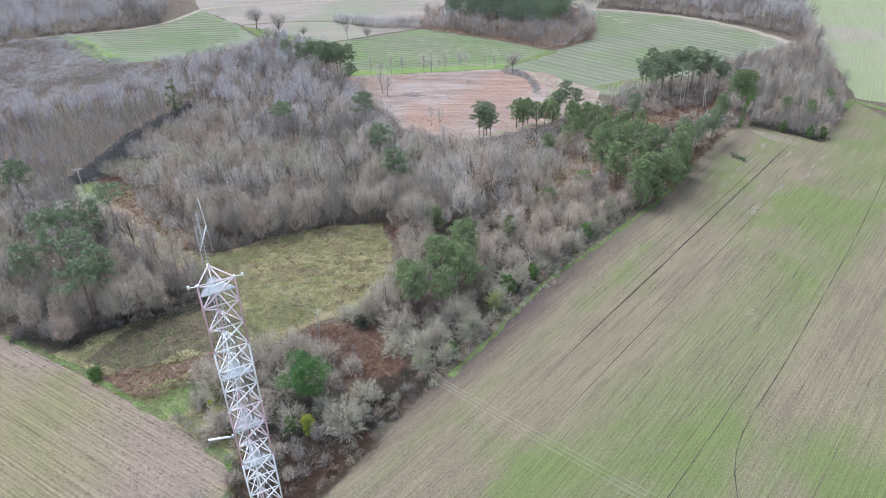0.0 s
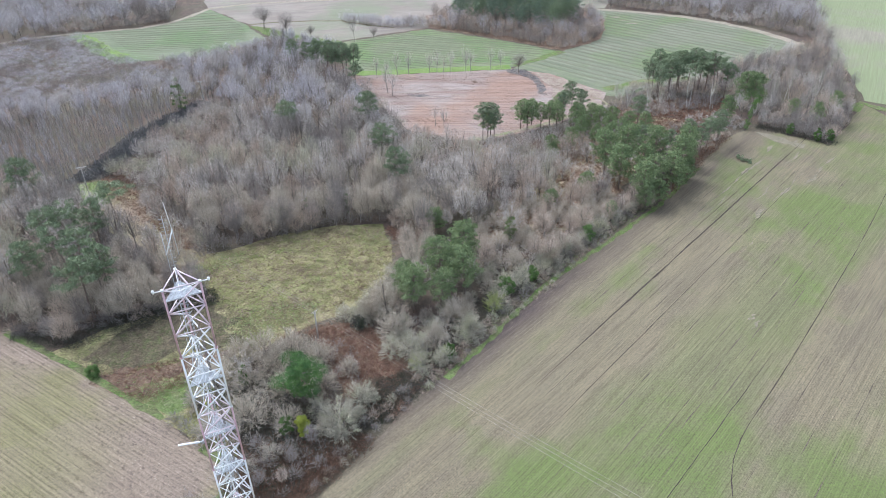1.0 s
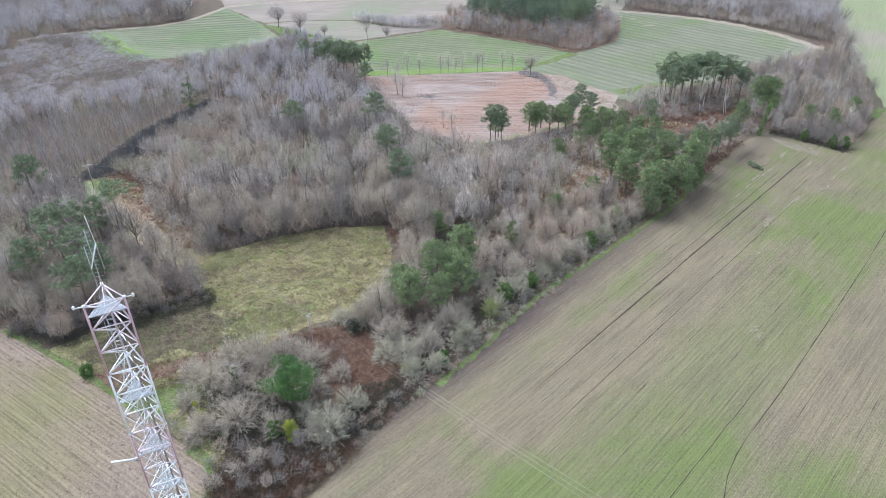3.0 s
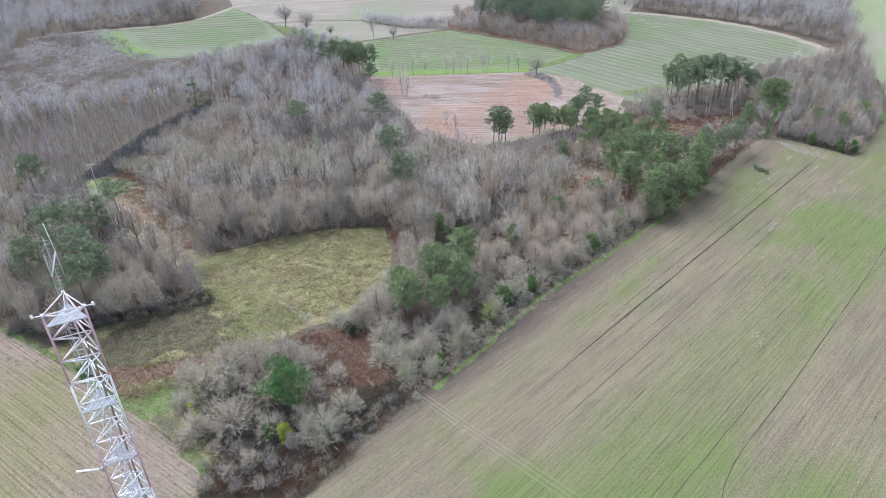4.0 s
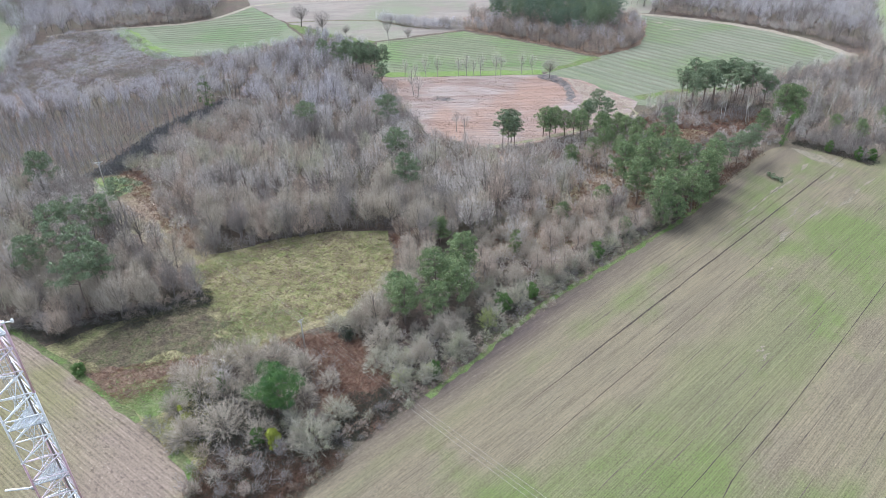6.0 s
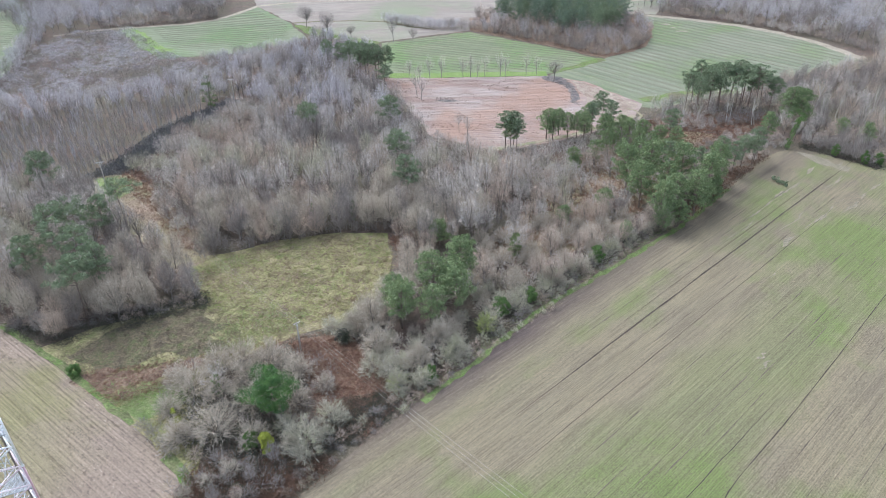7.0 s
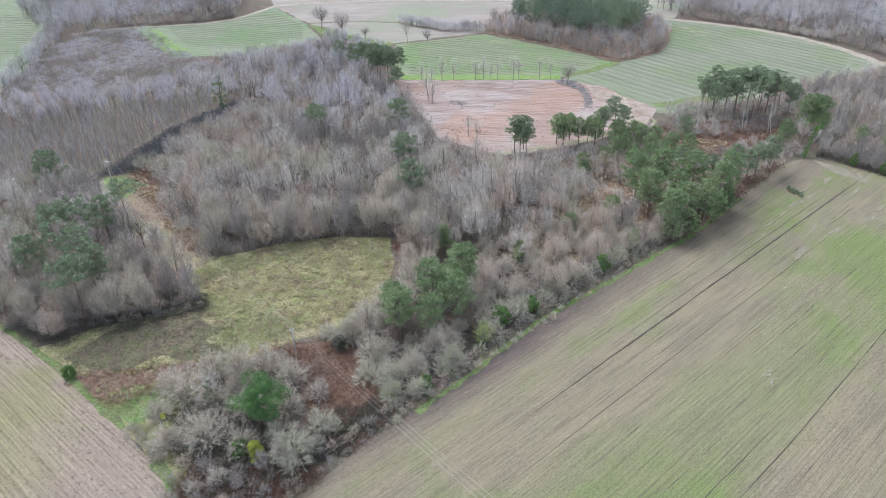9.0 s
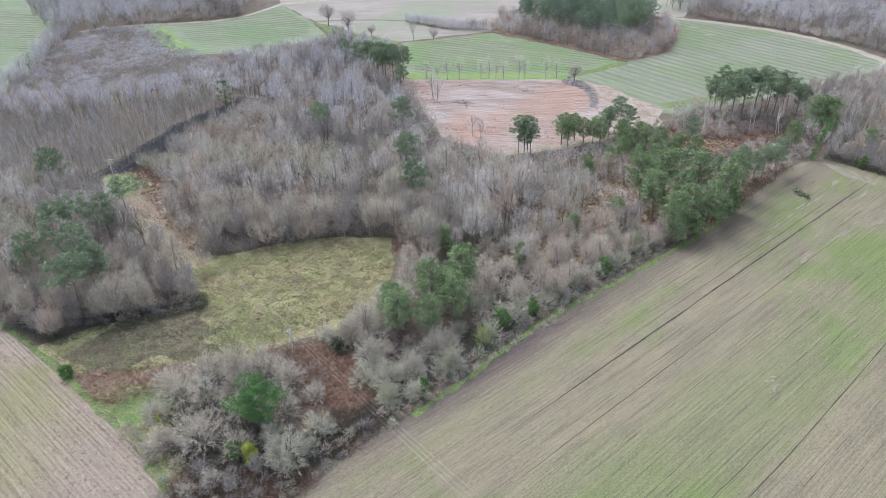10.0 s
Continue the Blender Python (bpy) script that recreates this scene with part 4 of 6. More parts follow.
def deck(z, size=1.0):
    """A triangular deck: a frame, and the grating bars in it."""
    c = [np.array([LEG[k][0] * size, LEG[k][1] * size, z]) for k in range(3)]
    s = Soup()
    s.tube([c[0], c[1], c[2], c[0]], [0.04] * 4, 4)
    rim = hold("deck_frame", mesh_of("deck_frame", *s.get(), M["zinc"]), mast)
    s = Soup()
    for f in np.linspace(0.03, 0.97, 26):
        a, b = c[0] + (c[2] - c[0]) * f, c[1] + (c[2] - c[1]) * f
        s.tube([a, b], [0.02, 0.02], 4)
    for f in np.linspace(0.1, 0.9, 6):
        a, b = c[0] + (c[1] - c[0]) * f, c[2] + (c[1] - c[2]) * f
        s.tube([a, b], [0.018, 0.018], 4)
    tagged(hold("grating", mesh_of("grating", *s.get(), M["grating"]), rim, "grey open deck grating"), kind="stuff")


for z in (67.85, 61.6, 57.2, 53.8, 47.5, 41.0, 34.0, 27.0, 20.0, 13.0, 6.5):
    deck(z)
# ladder with hoops, inside the mast
LX, LY = -0.28, 0.35
for dx in (-0.2, 0.2):
    rail = bar("ladder_rail", (LX + dx, LY, 0.3), (LX + dx, LY, 68.4), 0.022, M["zinc"], mast, "", 4)
rung = mesh_of("rung", *rod((LX - 0.2, LY, 0), (LX + 0.2, LY, 0), 0.016, 4), M["zinc"])
for i in range(150):
    hold("rung", rung, rail).location = (0, 0, 68.2 - i * 0.3)
hs = Soup()
th = np.linspace(-0.3, math.pi + 0.3, 8)
hs.tube([(LX + 0.36 * math.cos(a), LY - 0.36 * math.sin(a), 0) for a in th], [0.018] * 8, 4)
hoop = mesh_of("ladder_hoop", *hs.get(), M["zinc"])
for i in range(26):
    hold("ladder_hoop", hoop, rail).location = (0, 0, 67.0 - i * 0.8)
for a in (0.4, 1.57, 2.7):
    bar("hoop_strap", (LX + 0.36 * math.cos(a), LY - 0.36 * math.sin(a), 47), (LX + 0.36 * math.cos(a), LY - 0.36 * math.sin(a), 67.2), 0.014, M["zinc"], mast, "", 4)
for k, dx in enumerate((0.0, 0.05, 0.1)):
    bar("feeder_cable", (0.25 + dx, 0.3, 0.5), (0.25 + dx, 0.3, 66.5 - k), 0.02, M["bark"], mast, "", 5)
# head: leg caps and obstruction lamps
for k in range(3):
    hold("leg_cap", mesh_of("leg_cap", *rod(leg3(k, MTOP - 0.04), leg3(k, MTOP + 0.08), 0.085, 8), M["steelwhite"]), mast)
    bar("head_brace", leg3(k, MTOP), (-0.15, 0.05, MTOP - 0.75), 0.025, M["steelwhite"], mast, "", 5)
for k, d in ((0, (-0.42, -0.2)), (1, (0.45, 0.12))):
    e = leg3(k, MTOP) + np.array([*d, 0.02])
    arm = bar("lamp_arm", leg3(k, MTOP), e, 0.028, M["steelwhite"], mast)
    s = Soup()
    s.tube([e - (0, 0, 0.06), e + (0, 0, 0.05), e + (0, 0, 0.13), e + (0, 0, 0.17)], [0.06, 0.08, 0.07, 0.02], 8, True)
    hold("obstruction_lamp", mesh_of("obstruction_lamp", *s.get(), M["steelwhite"]), arm, "white obstruction lamp")
# aerials above the head
bar("aerial_pole", (-0.78, 0.95, 67.6), (-0.78, 0.95, 71.1), 0.022, M["zinc"], mast)
bar("aerial_pole", (-0.55, 1.05, 67.9), (-0.55, 1.05, 72.1), 0.02, M["zinc"], mast)
for i in range(13):
    z = 68.9 + i * 0.25
    bar("aerial_element", (-0.55 - 0.19, 1.05 - 0.05, z), (-0.55 + 0.19, 1.05 + 0.05, z), 0.011, M["zinc"], mast, "", 4)
bar("dipole", (-0.14, 1.08, 69.6), (-0.18, 1.1, 71.15), 0.02, M["zinc"], mast)
bar("dipole", (-0.18, 1.1, 71.1), (-0.3, 1.12, 72.9), 0.018, M["steelwhite"], mast)
bar("aerial_arm", (-0.78, 0.95, 69.7), (-0.18, 1.1, 71.2), 0.04, M["steelwhite"], mast)
# side aerial on an outrigger
so = leg3(0, 57.0)
bar("outrigger", so, so + np.array([-0.3, -0.05, 0.0]), 0.05, M["zinc"], mast)
tube = bar("side_aerial", so + np.array([-0.3, -0.05, 0.0]), so + np.array([-1.6, -0.34, 0.05]), 0.07, M["steelwhite"], mast, "white tubular side aerial")
hold("aerial_clamp", mesh_of("aerial_clamp", *rod(so + np.array([-0.12, -0.02, -0.12]), so + np.array([-0.12, -0.02, 0.14]), 0.08, 8), M["zinc"]), tube)
for k in range(3):
    hold("footing", mesh_of("footing", *rod((LEG[k][0], LEG[k][1], -0.3), (LEG[k][0], LEG[k][1], 0.35), 0.45, 10), M["concrete"]), mast, "concrete footing")


# ---- power line ----
def power_pole(x, y, h, az, arm=1.0):
    p = tagged(new("power_pole"), "slender concrete power pole with a steel crossarm", "power pole", "poles of the power line")
    p.location, p.rotation_euler = (x, y, 0), (0, 0, az)
    s = Soup()
    s.tube([(0, 0, -0.4), (0, 0, h * 0.5), (0, 0, h)], [0.19, 0.16, 0.12], 8, True)
    hold("pole_shaft", mesh_of("pole_shaft", *s.get(), M["concrete"]), p)
    s = Soup()
    s.tube([(-1.35 * arm, 0, h - 0.25), (1.35 * arm, 0, h - 0.25)], [0.1 * arm, 0.1 * arm], 4, True)
    s.tube([(-1.0 * arm, 0, h - 0.25), (0, 0.1, h - 0.95)], [0.04, 0.04], 4)
    s.tube([(1.0 * arm, 0, h - 0.25), (0, 0.1, h - 0.95)], [0.04, 0.04], 4)
    beam = hold("crossarm", mesh_of("crossarm", *s.get(), M["steelpale"]), p)
    for dx in (-1.15 * arm, 0.0, 1.15 * arm):
        s = Soup()
        s.tube([(dx, 0, h - 0.18), (dx, 0, h), (dx, 0, h + 0.06), (dx, 0, h + 0.16)], [0.05, 0.09, 0.06, 0.05], 7, True)
        hold("insulator", mesh_of("insulator", *s.get(), M["glass"]), beam)
    return p


POLES = [(66.0, 32.5, 9.5), (-25.6, 111.3, 7.2), (-102.1, 177.4, 9.3), (-91.0, 252.0, 9.3)]
ARMS = [1.0, 0.55, 1.0, 1.0]
dirs = []
for i, (x, y, h) in enumerate(POLES):
    a, b = POLES[max(i - 1, 0)], POLES[min(i + 1, len(POLES) - 1)]
    dirs.append(math.atan2(b[1] - a[1], b[0] - a[0]) + math.pi / 2)
    power_pole(x, y, h, dirs[-1], ARMS[i])
for i in range(len(POLES) - 1):
    (x0, y0, h0), (x1, y1, h1) = POLES[i], POLES[i + 1]
    for dx in (-1.15, 0.0, 1.15):
        da, db = dx * ARMS[i], dx * ARMS[i + 1]
        a = np.array([x0 + math.cos(dirs[i]) * da, y0 + math.sin(dirs[i]) * da, h0 + 0.16])
        b = np.array([x1 + math.cos(dirs[i + 1]) * db, y1 + math.sin(dirs[i + 1]) * db, h1 + 0.16])
        s = Soup()
        s.tube([a + (b - a) * f - np.array([0, 0, 4 * 1.6 * f * (1 - f)]) for f in np.linspace(0, 1, 15)], [0.017] * 15, 4)
        tagged(new("power_wire", mesh_of("power_wire", *s.get(), M["wire"])), "thin bare overhead power wire", "wire", "wires of the power line")

# ---- trees that stand singly ----
def tree_kind(name, parts, label, category, group):
    """A thing of trunk and crown, built once; returns the first one."""
    t = tagged(new(name), label, category, group)
    for n, mesh, lab in parts:
        hold(n, mesh, t, lab)
    return t


KIND = {}


def plant(kind, k, x, y, s, rs, tall=1.0):
    """Stands a copy of a kind's variant at a place."""
    firsts = KIND[kind]
    f = firsts[k % len(firsts)]
    m = pose(x, y, 0, 0, 0, rs.uniform(0, 360)) @ Matrix.Diagonal((s, s, s * tall, 1))
    if f["free"]:
        f["free"] = False
        f["ob"].matrix_basis = m
        return f["ob"]
    ob = copy_thing(f["ob"], pose(x, y, 0, 0, 0, 0))
    ob.matrix_basis = m
    return ob


def bare_kinds(key, name, n, seed, bark, twig, label, group, **kw):
    KIND[key] = []
    for i in range(n):
        tr, cr = crown_tree(seed + i, **kw)
        ob = tree_kind(name, [("trunk", mesh_of("trunk", *tr, bark), ""), ("crown", mesh_of("crown", *cr, twig), "")], label, "tree", group)
        KIND[key].append({"ob": ob, "free": True})


bare_kinds("oak", "bare_tree", 6, 100, M["bark"], M["twigbeige"], "leafless grey-brown broadleaf tree in the winter wood", "bare trees",
           h=11.0, wide=6.6, ends=130, twigs=13, tw=0.05, fork=0.1, low=-0.75)
def dome_kinds(key, name, count, seed, bark, twig, label, group, **kw):
    KIND[key] = []
    for i in range(count):
        tr, cr = dome_bush(seed + i, **kw)
        ob = tree_kind(name, [("stem", mesh_of("stem", *tr, bark), ""), ("crown", mesh_of("crown", *cr, twig), "")], label, "bush", group)
        KIND[key].append({"ob": ob, "free": True})


dome_kinds("pale", "lichen_bush", 5, 200, M["barkgrey"], M["twigpale"], "pale lichen-covered leafless bush in the hedge", "hedge bushes", h=5.0, wide=6.0, n=100, twigs=24, tw=0.03)
dome_kinds("beige", "bare_bush", 5, 220, M["bark"], M["twigbeige"], "broad dome-shaped leafless bush of the thicket", "thicket bushes", h=6.0, wide=7.4, n=130, twigs=24, tw=0.031)
bare_kinds("warm", "bare_tree", 4, 300, M["bark"], M["twigred"], "leafless warm-brown young tree of the thicket", "bare trees",
           h=8.0, wide=6.0, ends=110, twigs=13, tw=0.046, fork=0.06, low=-0.75, stems=3)
bare_kinds("birch", "birch_tree", 3, 400, M["birch"], M["twigpale"], "slender pale-barked leafless birch", "birches",
           h=11, wide=3.6, ends=44, twigs=6, tw=0.036, fork=0.3, thick=0.75, stems=2)
bare_kinds("field", "field_tree", 3, 500, M["bark"], M["twigdark"], "lone dark leafless tree by the fields", "field trees",
           h=12, wide=11.5, ends=120, twigs=9, tw=0.055, fork=0.2, thick=1.6, limbs=16, rag=0.5, lumps=7)
bare_kinds("sapling", "sapling", 3, 450, M["twigdark"], M["twig"], "slim leafless grey sapling at the vineyard's edge", "saplings",
           h=10, wide=5.4, ends=56, twigs=6, tw=0.04, fork=0.22, rag=0.45, lumps=6, limbs=4)
bare_kinds("dark", "bare_tree", 3, 470, M["twigdark"], M["twigdark"], "leafless dark grey tree with fine twigs", "bare trees",
           h=10.0, wide=6.2, ends=118, twigs=13, tw=0.048, fork=0.08, low=-0.75)
for key, mat, say in (("bush", "twigred", "warm-brown"), ("darkbush", "twigdark", "dark"), ("palebush", "twigpale", "lichen-grey")):
    dome_kinds(key, "bare_bush", 3, 480 + 5 * len(key), M[mat], M[mat], "low " + say + " leafless bush at the field's edge", "low bushes", h=2.2, wide=3.0, n=44, twigs=15, tw=0.026)
KIND["pine"] = []
for i in range(6):
    tr, cr = pine(600 + i, 14.0, 6.4 + 0.5 * (i % 3), 0.46 + 0.05 * (i % 4), 34, 92, 0.31, 0.8, 0.65, 0.25)
    ob = tree_kind("pine_tree", [("trunk", mesh_of("trunk", *tr, M["pinebark"]), ""), ("crown", mesh_of("crown", *cr, M["needle"]), "dark green needle clumps")], "tall pine with a bare trunk and dark green crown", "pine tree", "pines")
    KIND["pine"].append({"ob": ob, "free": True})
KIND["tall"] = []
for i in range(5):
    tr, cr = pine(630 + i, 15.0, 7.0 + 0.7 * (i % 3), 0.66 + 0.04 * (i % 3), 20, 90, 0.32, 0.66, 0.55, 0.4, 0.15)
    ob = tree_kind("pine_tree", [("trunk", mesh_of("trunk", *tr, M["pinebark"]), ""), ("crown", mesh_of("crown", *cr, M["needle"]), "flat dark green needle clumps")], "very tall pine with a long bare trunk and flat crown", "pine tree", "tall pines")
    KIND["tall"].append({"ob": ob, "free": True})
KIND["young"] = []
for i in range(4):
    tr, cr = pine(650 + i, 9.5, 6.6, 0.2, 50, 88, 0.3)
    ob = tree_kind("pine_tree", [("trunk", mesh_of("trunk", *tr, M["pinebark"]), ""), ("crown", mesh_of("crown", *cr, M["needlewarm"]), "green needle clumps")], "bushy young pine, green nearly to the ground", "pine tree", "young pines")
    KIND["young"].append({"ob": ob, "free": True})


KIND["middle"] = []
for i in range(5):
    tr, cr = pine(670 + i, 12.5, 7.6, 0.3, 48, 80, 0.32)
    ob = tree_kind("pine_tree", [("trunk", mesh_of("trunk", *tr, M["pinebark"]), ""), ("crown", mesh_of("crown", *cr, M["needlewarm"]), "green needle clumps")],
                   "middle-sized pine with a full green crown", "pine tree", "middle pines")
    KIND["middle"].append({"ob": ob, "free": True})


def stand(kind, places, lo, hi, seed, tall=1.0):
    """Stands trees of one kind, or of several kinds in turn by chance, at the places."""
    rs = np.random.RandomState(seed)
    kinds = kind.split()
    for i, (x, y) in enumerate(places):
        plant(kinds[rs.randint(len(kinds))], rs.randint(0, 12), x, y, rs.uniform(lo, hi), rs, tall)


# pines, group by group: by the left wood, on the ridge, at the vineyard, in the clump, along the clearing
stand("tall pine", [(-114.5, 168.8), (-91.5, 126.8), (-91.4, 136.8), (-88.9, 142.2), (-84.6, 146), (-81.4, 151), (-78.9, 126), (-72.7, 123.9), (-75, 118.5), (-84, 130)], 1.05, 1.2, 1)
stand("pine", [(-50.7, 215), (-25.1, 220.3), (-18.4, 192.9), (-12.7, 173.9)], 1.0, 1.15, 2)
stand("pine", [(-57, 288), (-50, 285), (-45, 283), (-40, 280), (-47, 287), (-53, 285), (-42, 284), (-37.5, 281.5), (-48, 281), (-64, 292)], 0.95, 1.12, 3)
stand("pine", [(-34.5, 262)], 0.9, 1.0, 31)
stand("young", [(-1.9, 153.4)], 0.75, 0.8, 40)
stand("middle", [(4.6, 136.4), (-0.5, 128.5), (-6.3, 119.8), (4.9, 125.9)], 1.0, 1.1, 4)
stand("middle", [(-0.4, 120.2), (2.8, 132), (-7.5, 123)], 0.82, 0.9, 41)
stand("pine middle", [(14.5, 215), (16.5, 213), (12.8, 213.5), (26, 222), (30.2, 225.7), (28, 220), (36, 224), (45.3, 235), (38, 221), (41, 227), (44, 219), (15.5, 216.5), (33, 223), (40, 231), (47, 229)], 0.72, 0.9, 5)
stand("middle", [(46.8, 215), (54.6, 214), (48, 206), (52, 219), (57, 209), (50, 200), (33.5, 198)], 0.6, 0.75, 51)
stand("pine", [(64.6, 219)], 0.8, 0.9, 52)
stand("middle", [(50, 223), (56, 219), (60, 214), (44, 209), (61, 206), (40, 203), (53, 204), (65, 211), (46, 222)], 0.55, 0.75, 53)
stand("middle", [(52.8, 187.8), (57, 180.5), (62.5, 189), (49.5, 176), (57, 172), (67.5, 181), (53.6, 166.5), (72.5, 190), (47, 184.5), (63, 172.5)], 0.88, 1.25, 6)
stand("young", [(54, 164), (58, 167), (66, 176), (70, 181)], 0.7, 0.85, 61)
stand("pine", [(79, 198), (86.5, 205), (77, 203), (69, 197), (60, 198), (83, 203.5), (88, 208)], 0.66, 0.8, 7)
stand("tall tall pine", [(75.9, 251), (81, 256), (85.6, 258), (89.2, 259.6), (91.7, 255), (94.7, 252), (97.6, 252), (100.7, 249.5), (84, 252), (88, 255), (78.5, 254), (93, 258.5), (96.5, 256), (103.5, 248), (79.5, 249.5), (87, 250), (92.5, 249), (98.5, 246.5)], 0.88, 1.22, 8)
stand("middle", [(105.8, 236.6), (109, 235)], 1.1, 1.2, 9)
stand("middle", [(96, 224), (119, 226), (124, 219), (136, 231)], 0.6, 0.8, 91)
stand("young", [(29, 165.5), (39.9, 173.6), (43.9, 159.3), (33.2, 196.5)], 0.55, 0.8, 10)

# evergreen oak, yellow-green bush and ivy-grown trees in the thicket
for nm, key, x, y, h, w, mt, lab, cat in (
        ("evergreen_oak", 700, -25.0, 92.6, 11.6, 11.0, "evergreen", "rounded dark green evergreen oak above the thicket", "tree"),
        ("yellow_bush", 701, -24.0, 85.2, 5.0, 3.4, "yellow", "bright yellow-green leafy bush in the thicket", "bush"),
        ("evergreen_bush", 702, -27.0, 86.0, 3.6, 3.2, "ivy", "green leafy bush beside the yellow one", "bush"),
        ("evergreen_bush", 703, -67.5, 101.0, 2.4, 3.2, "ivy", "dark blue-green bush at the meadow's corner", "bush"),
        ("evergreen_bush", 704, 14.2, 125.6, 5.0, 4.2, "ivy", "ivy-green bush in the hedge", "bush"),
        ("evergreen_bush", 705, 20.5, 131.0, 4.2, 3.6, "ivy", "ivy-green bush in the hedge", "bush"),
        ("evergreen_bush", 706, 36.0, 148.5, 4.5, 4.0, "ivy", "ivy-green bush in the hedge", "bush"),
        ("evergreen_bush", 707, 1.5, 105.0, 3.4, 3.0, "ivy", "ivy-green bush in the hedge", "bush"),
        ("evergreen_bush", 708, -17.5, 114.5, 3.2, 4.0, "bramble", "dark bramble bush by the power pole", "bush"),
        ("ivy_tree", 709, -37.0, 97.0, 7.0, 3.4, "ivy", "ivy-grown leafless tree in the thicket", "tree"),
        ("ivy_tree", 710, -97.5, 245.0, 16.0, 8.5, "ivy", "dark ivy-grown tree above the coppice", "tree"),
        ("evergreen_bush", 717, 113.0, 213.0, 4.2, 2.6, "ivy", "dark ivy on the hedge at the field's end", "bush"),
        ("evergreen_bush", 718, 119.5, 207.5, 4.6, 3.0, "ivy", "dark ivy on the hedge at the field's end", "bush"),
        ("evergreen_bush", 719, 123.5, 207.5, 4.0, 3.2, "ivy", "dark ivy on the hedge at the field's end", "bush"),
        ("ivy_tree", 720, 16.6, 149.2, 9.5, 5.4, "ivypale", "pale green ivy-grown tree behind the hedge", "tree"),
        ("ivy_tree", 712, -64.0, 163.0, 10.0, 2.6, "ivy", "ivy-grown trunk at the wood's edge", "tree"),
        ("ivy_tree", 713, -44.0, 156.5, 9.0, 2.4, "ivy", "ivy-grown trunk at the wood's edge", "tree"),
        ("ivy_tree", 714, -36.0, 161.0, 9.5, 2.4, "ivy", "ivy-grown trunk at the wood's edge", "tree"),
        ("ivy_tree", 715, -26.0, 164.0, 9.0, 2.6, "ivy", "ivy-grown trunk at the wood's edge", "tree"),
        ("ivy_tree", 716, -100.0, 133.0, 9.0, 2.6, "ivy", "ivy-grown trunk at the wood's edge", "tree")):
    tr, cr = leafy(key, h, w, 24 if w > 7 else 18, 640 if w > 7 else 300, 0.21 if w > 5 else 0.18, 0.3 if w > 7 else 0.1)
    if nm == "ivy_tree":
        # a bare crown above an ivy-grown trunk
        tr, bare = bare_tree(key, h * 1.1, max(w * 1.6, 4.5), 12, 7, 14, 0.3, 0.042)
        _, cr = leafy(key, h * 0.8, w * 0.7, 20, 130, 0.24, 0.08)
        ob = tree_kind(nm, [("trunk", mesh_of("trunk", *tr, M["bark"]), ""), ("ivy", mesh_of("ivy", *cr, M[mt]), "dark green ivy"), ("crown", mesh_of("crown", *bare, M["twig"]), "")], lab, cat, "")
    else:
        ob = tree_kind(nm, [("trunk", mesh_of("trunk", *tr, M["bark"]), ""), ("crown", mesh_of("crown", *cr, M[mt]), "")], lab, cat, "")
    ob.location = (x, y, 0)

# trunk grown over with ivy, leaning out at the field's corner
rs = np.random.RandomState(711)
axis = [np.array([0, 0, -0.2]), np.array([1.1, 1.6, 2.6]), np.array([2.6, 3.6, 5.4]), np.array([3.9, 5.2, 8.2])]
s = Soup()
s.tube(axis, [0.32, 0.26, 0.2, 0.1], 7)
stem = s.get()
s = Soup()
for f in np.linspace(0.05, 3.0, 22):
    k = min(2, int(f))
    c = axis[k] + (axis[k + 1] - axis[k]) * (f - k)
    clumps(rs, s, [c + rs.normal(size=3) * 0.18], 0.85, 90, 0.26)
for k in range(11):
    clumps(rs, s, [axis[3] + rs.normal(size=3) * (1.7, 1.5, 0.8) + np.array([0.3, 0.2, 0.6])], 1.2, 110, 0.28)
lean = tree_kind("ivy_tree", [("trunk", mesh_of("trunk", *stem, M["bark"]), ""), ("ivy", mesh_of("ivy", *s.get(), M["ivy"]), "bright green ivy")], "leaning ivy-grown tree at the field's corner", "tree", "")
lean.location = (100.3, 217.5, 0)

tr, cr = dome_bush(760, 5.5, 6.0, 130, 20, 0.03)
host = tree_kind("mistletoe_bush", [("stem", mesh_of("stem", *tr, M["bark"]), ""), ("crown", mesh_of("crown", *cr, M["twigbeige"]), "")], "brown leafless bush with yellow-green mistletoe", "bush", "")
for k, (dx, dy, dz, w) in enumerate(((0.9, -0.6, 4.9, 1.5), (-0.6, 0.8, 5.0, 1.0), (-1.3, 1.8, 4.6, 0.8))):
    s = Soup()
    clumps(np.random.RandomState(770 + k), s, [np.array([dx, dy, dz])], w * 0.6, 160, 0.16)
    tagged(hold("mistletoe", mesh_of("mistletoe", *s.get(), M["yellow"]), host, "yellow-green mistletoe"), kind="stuff")
host.location = (-40.2, 87.2, 0)

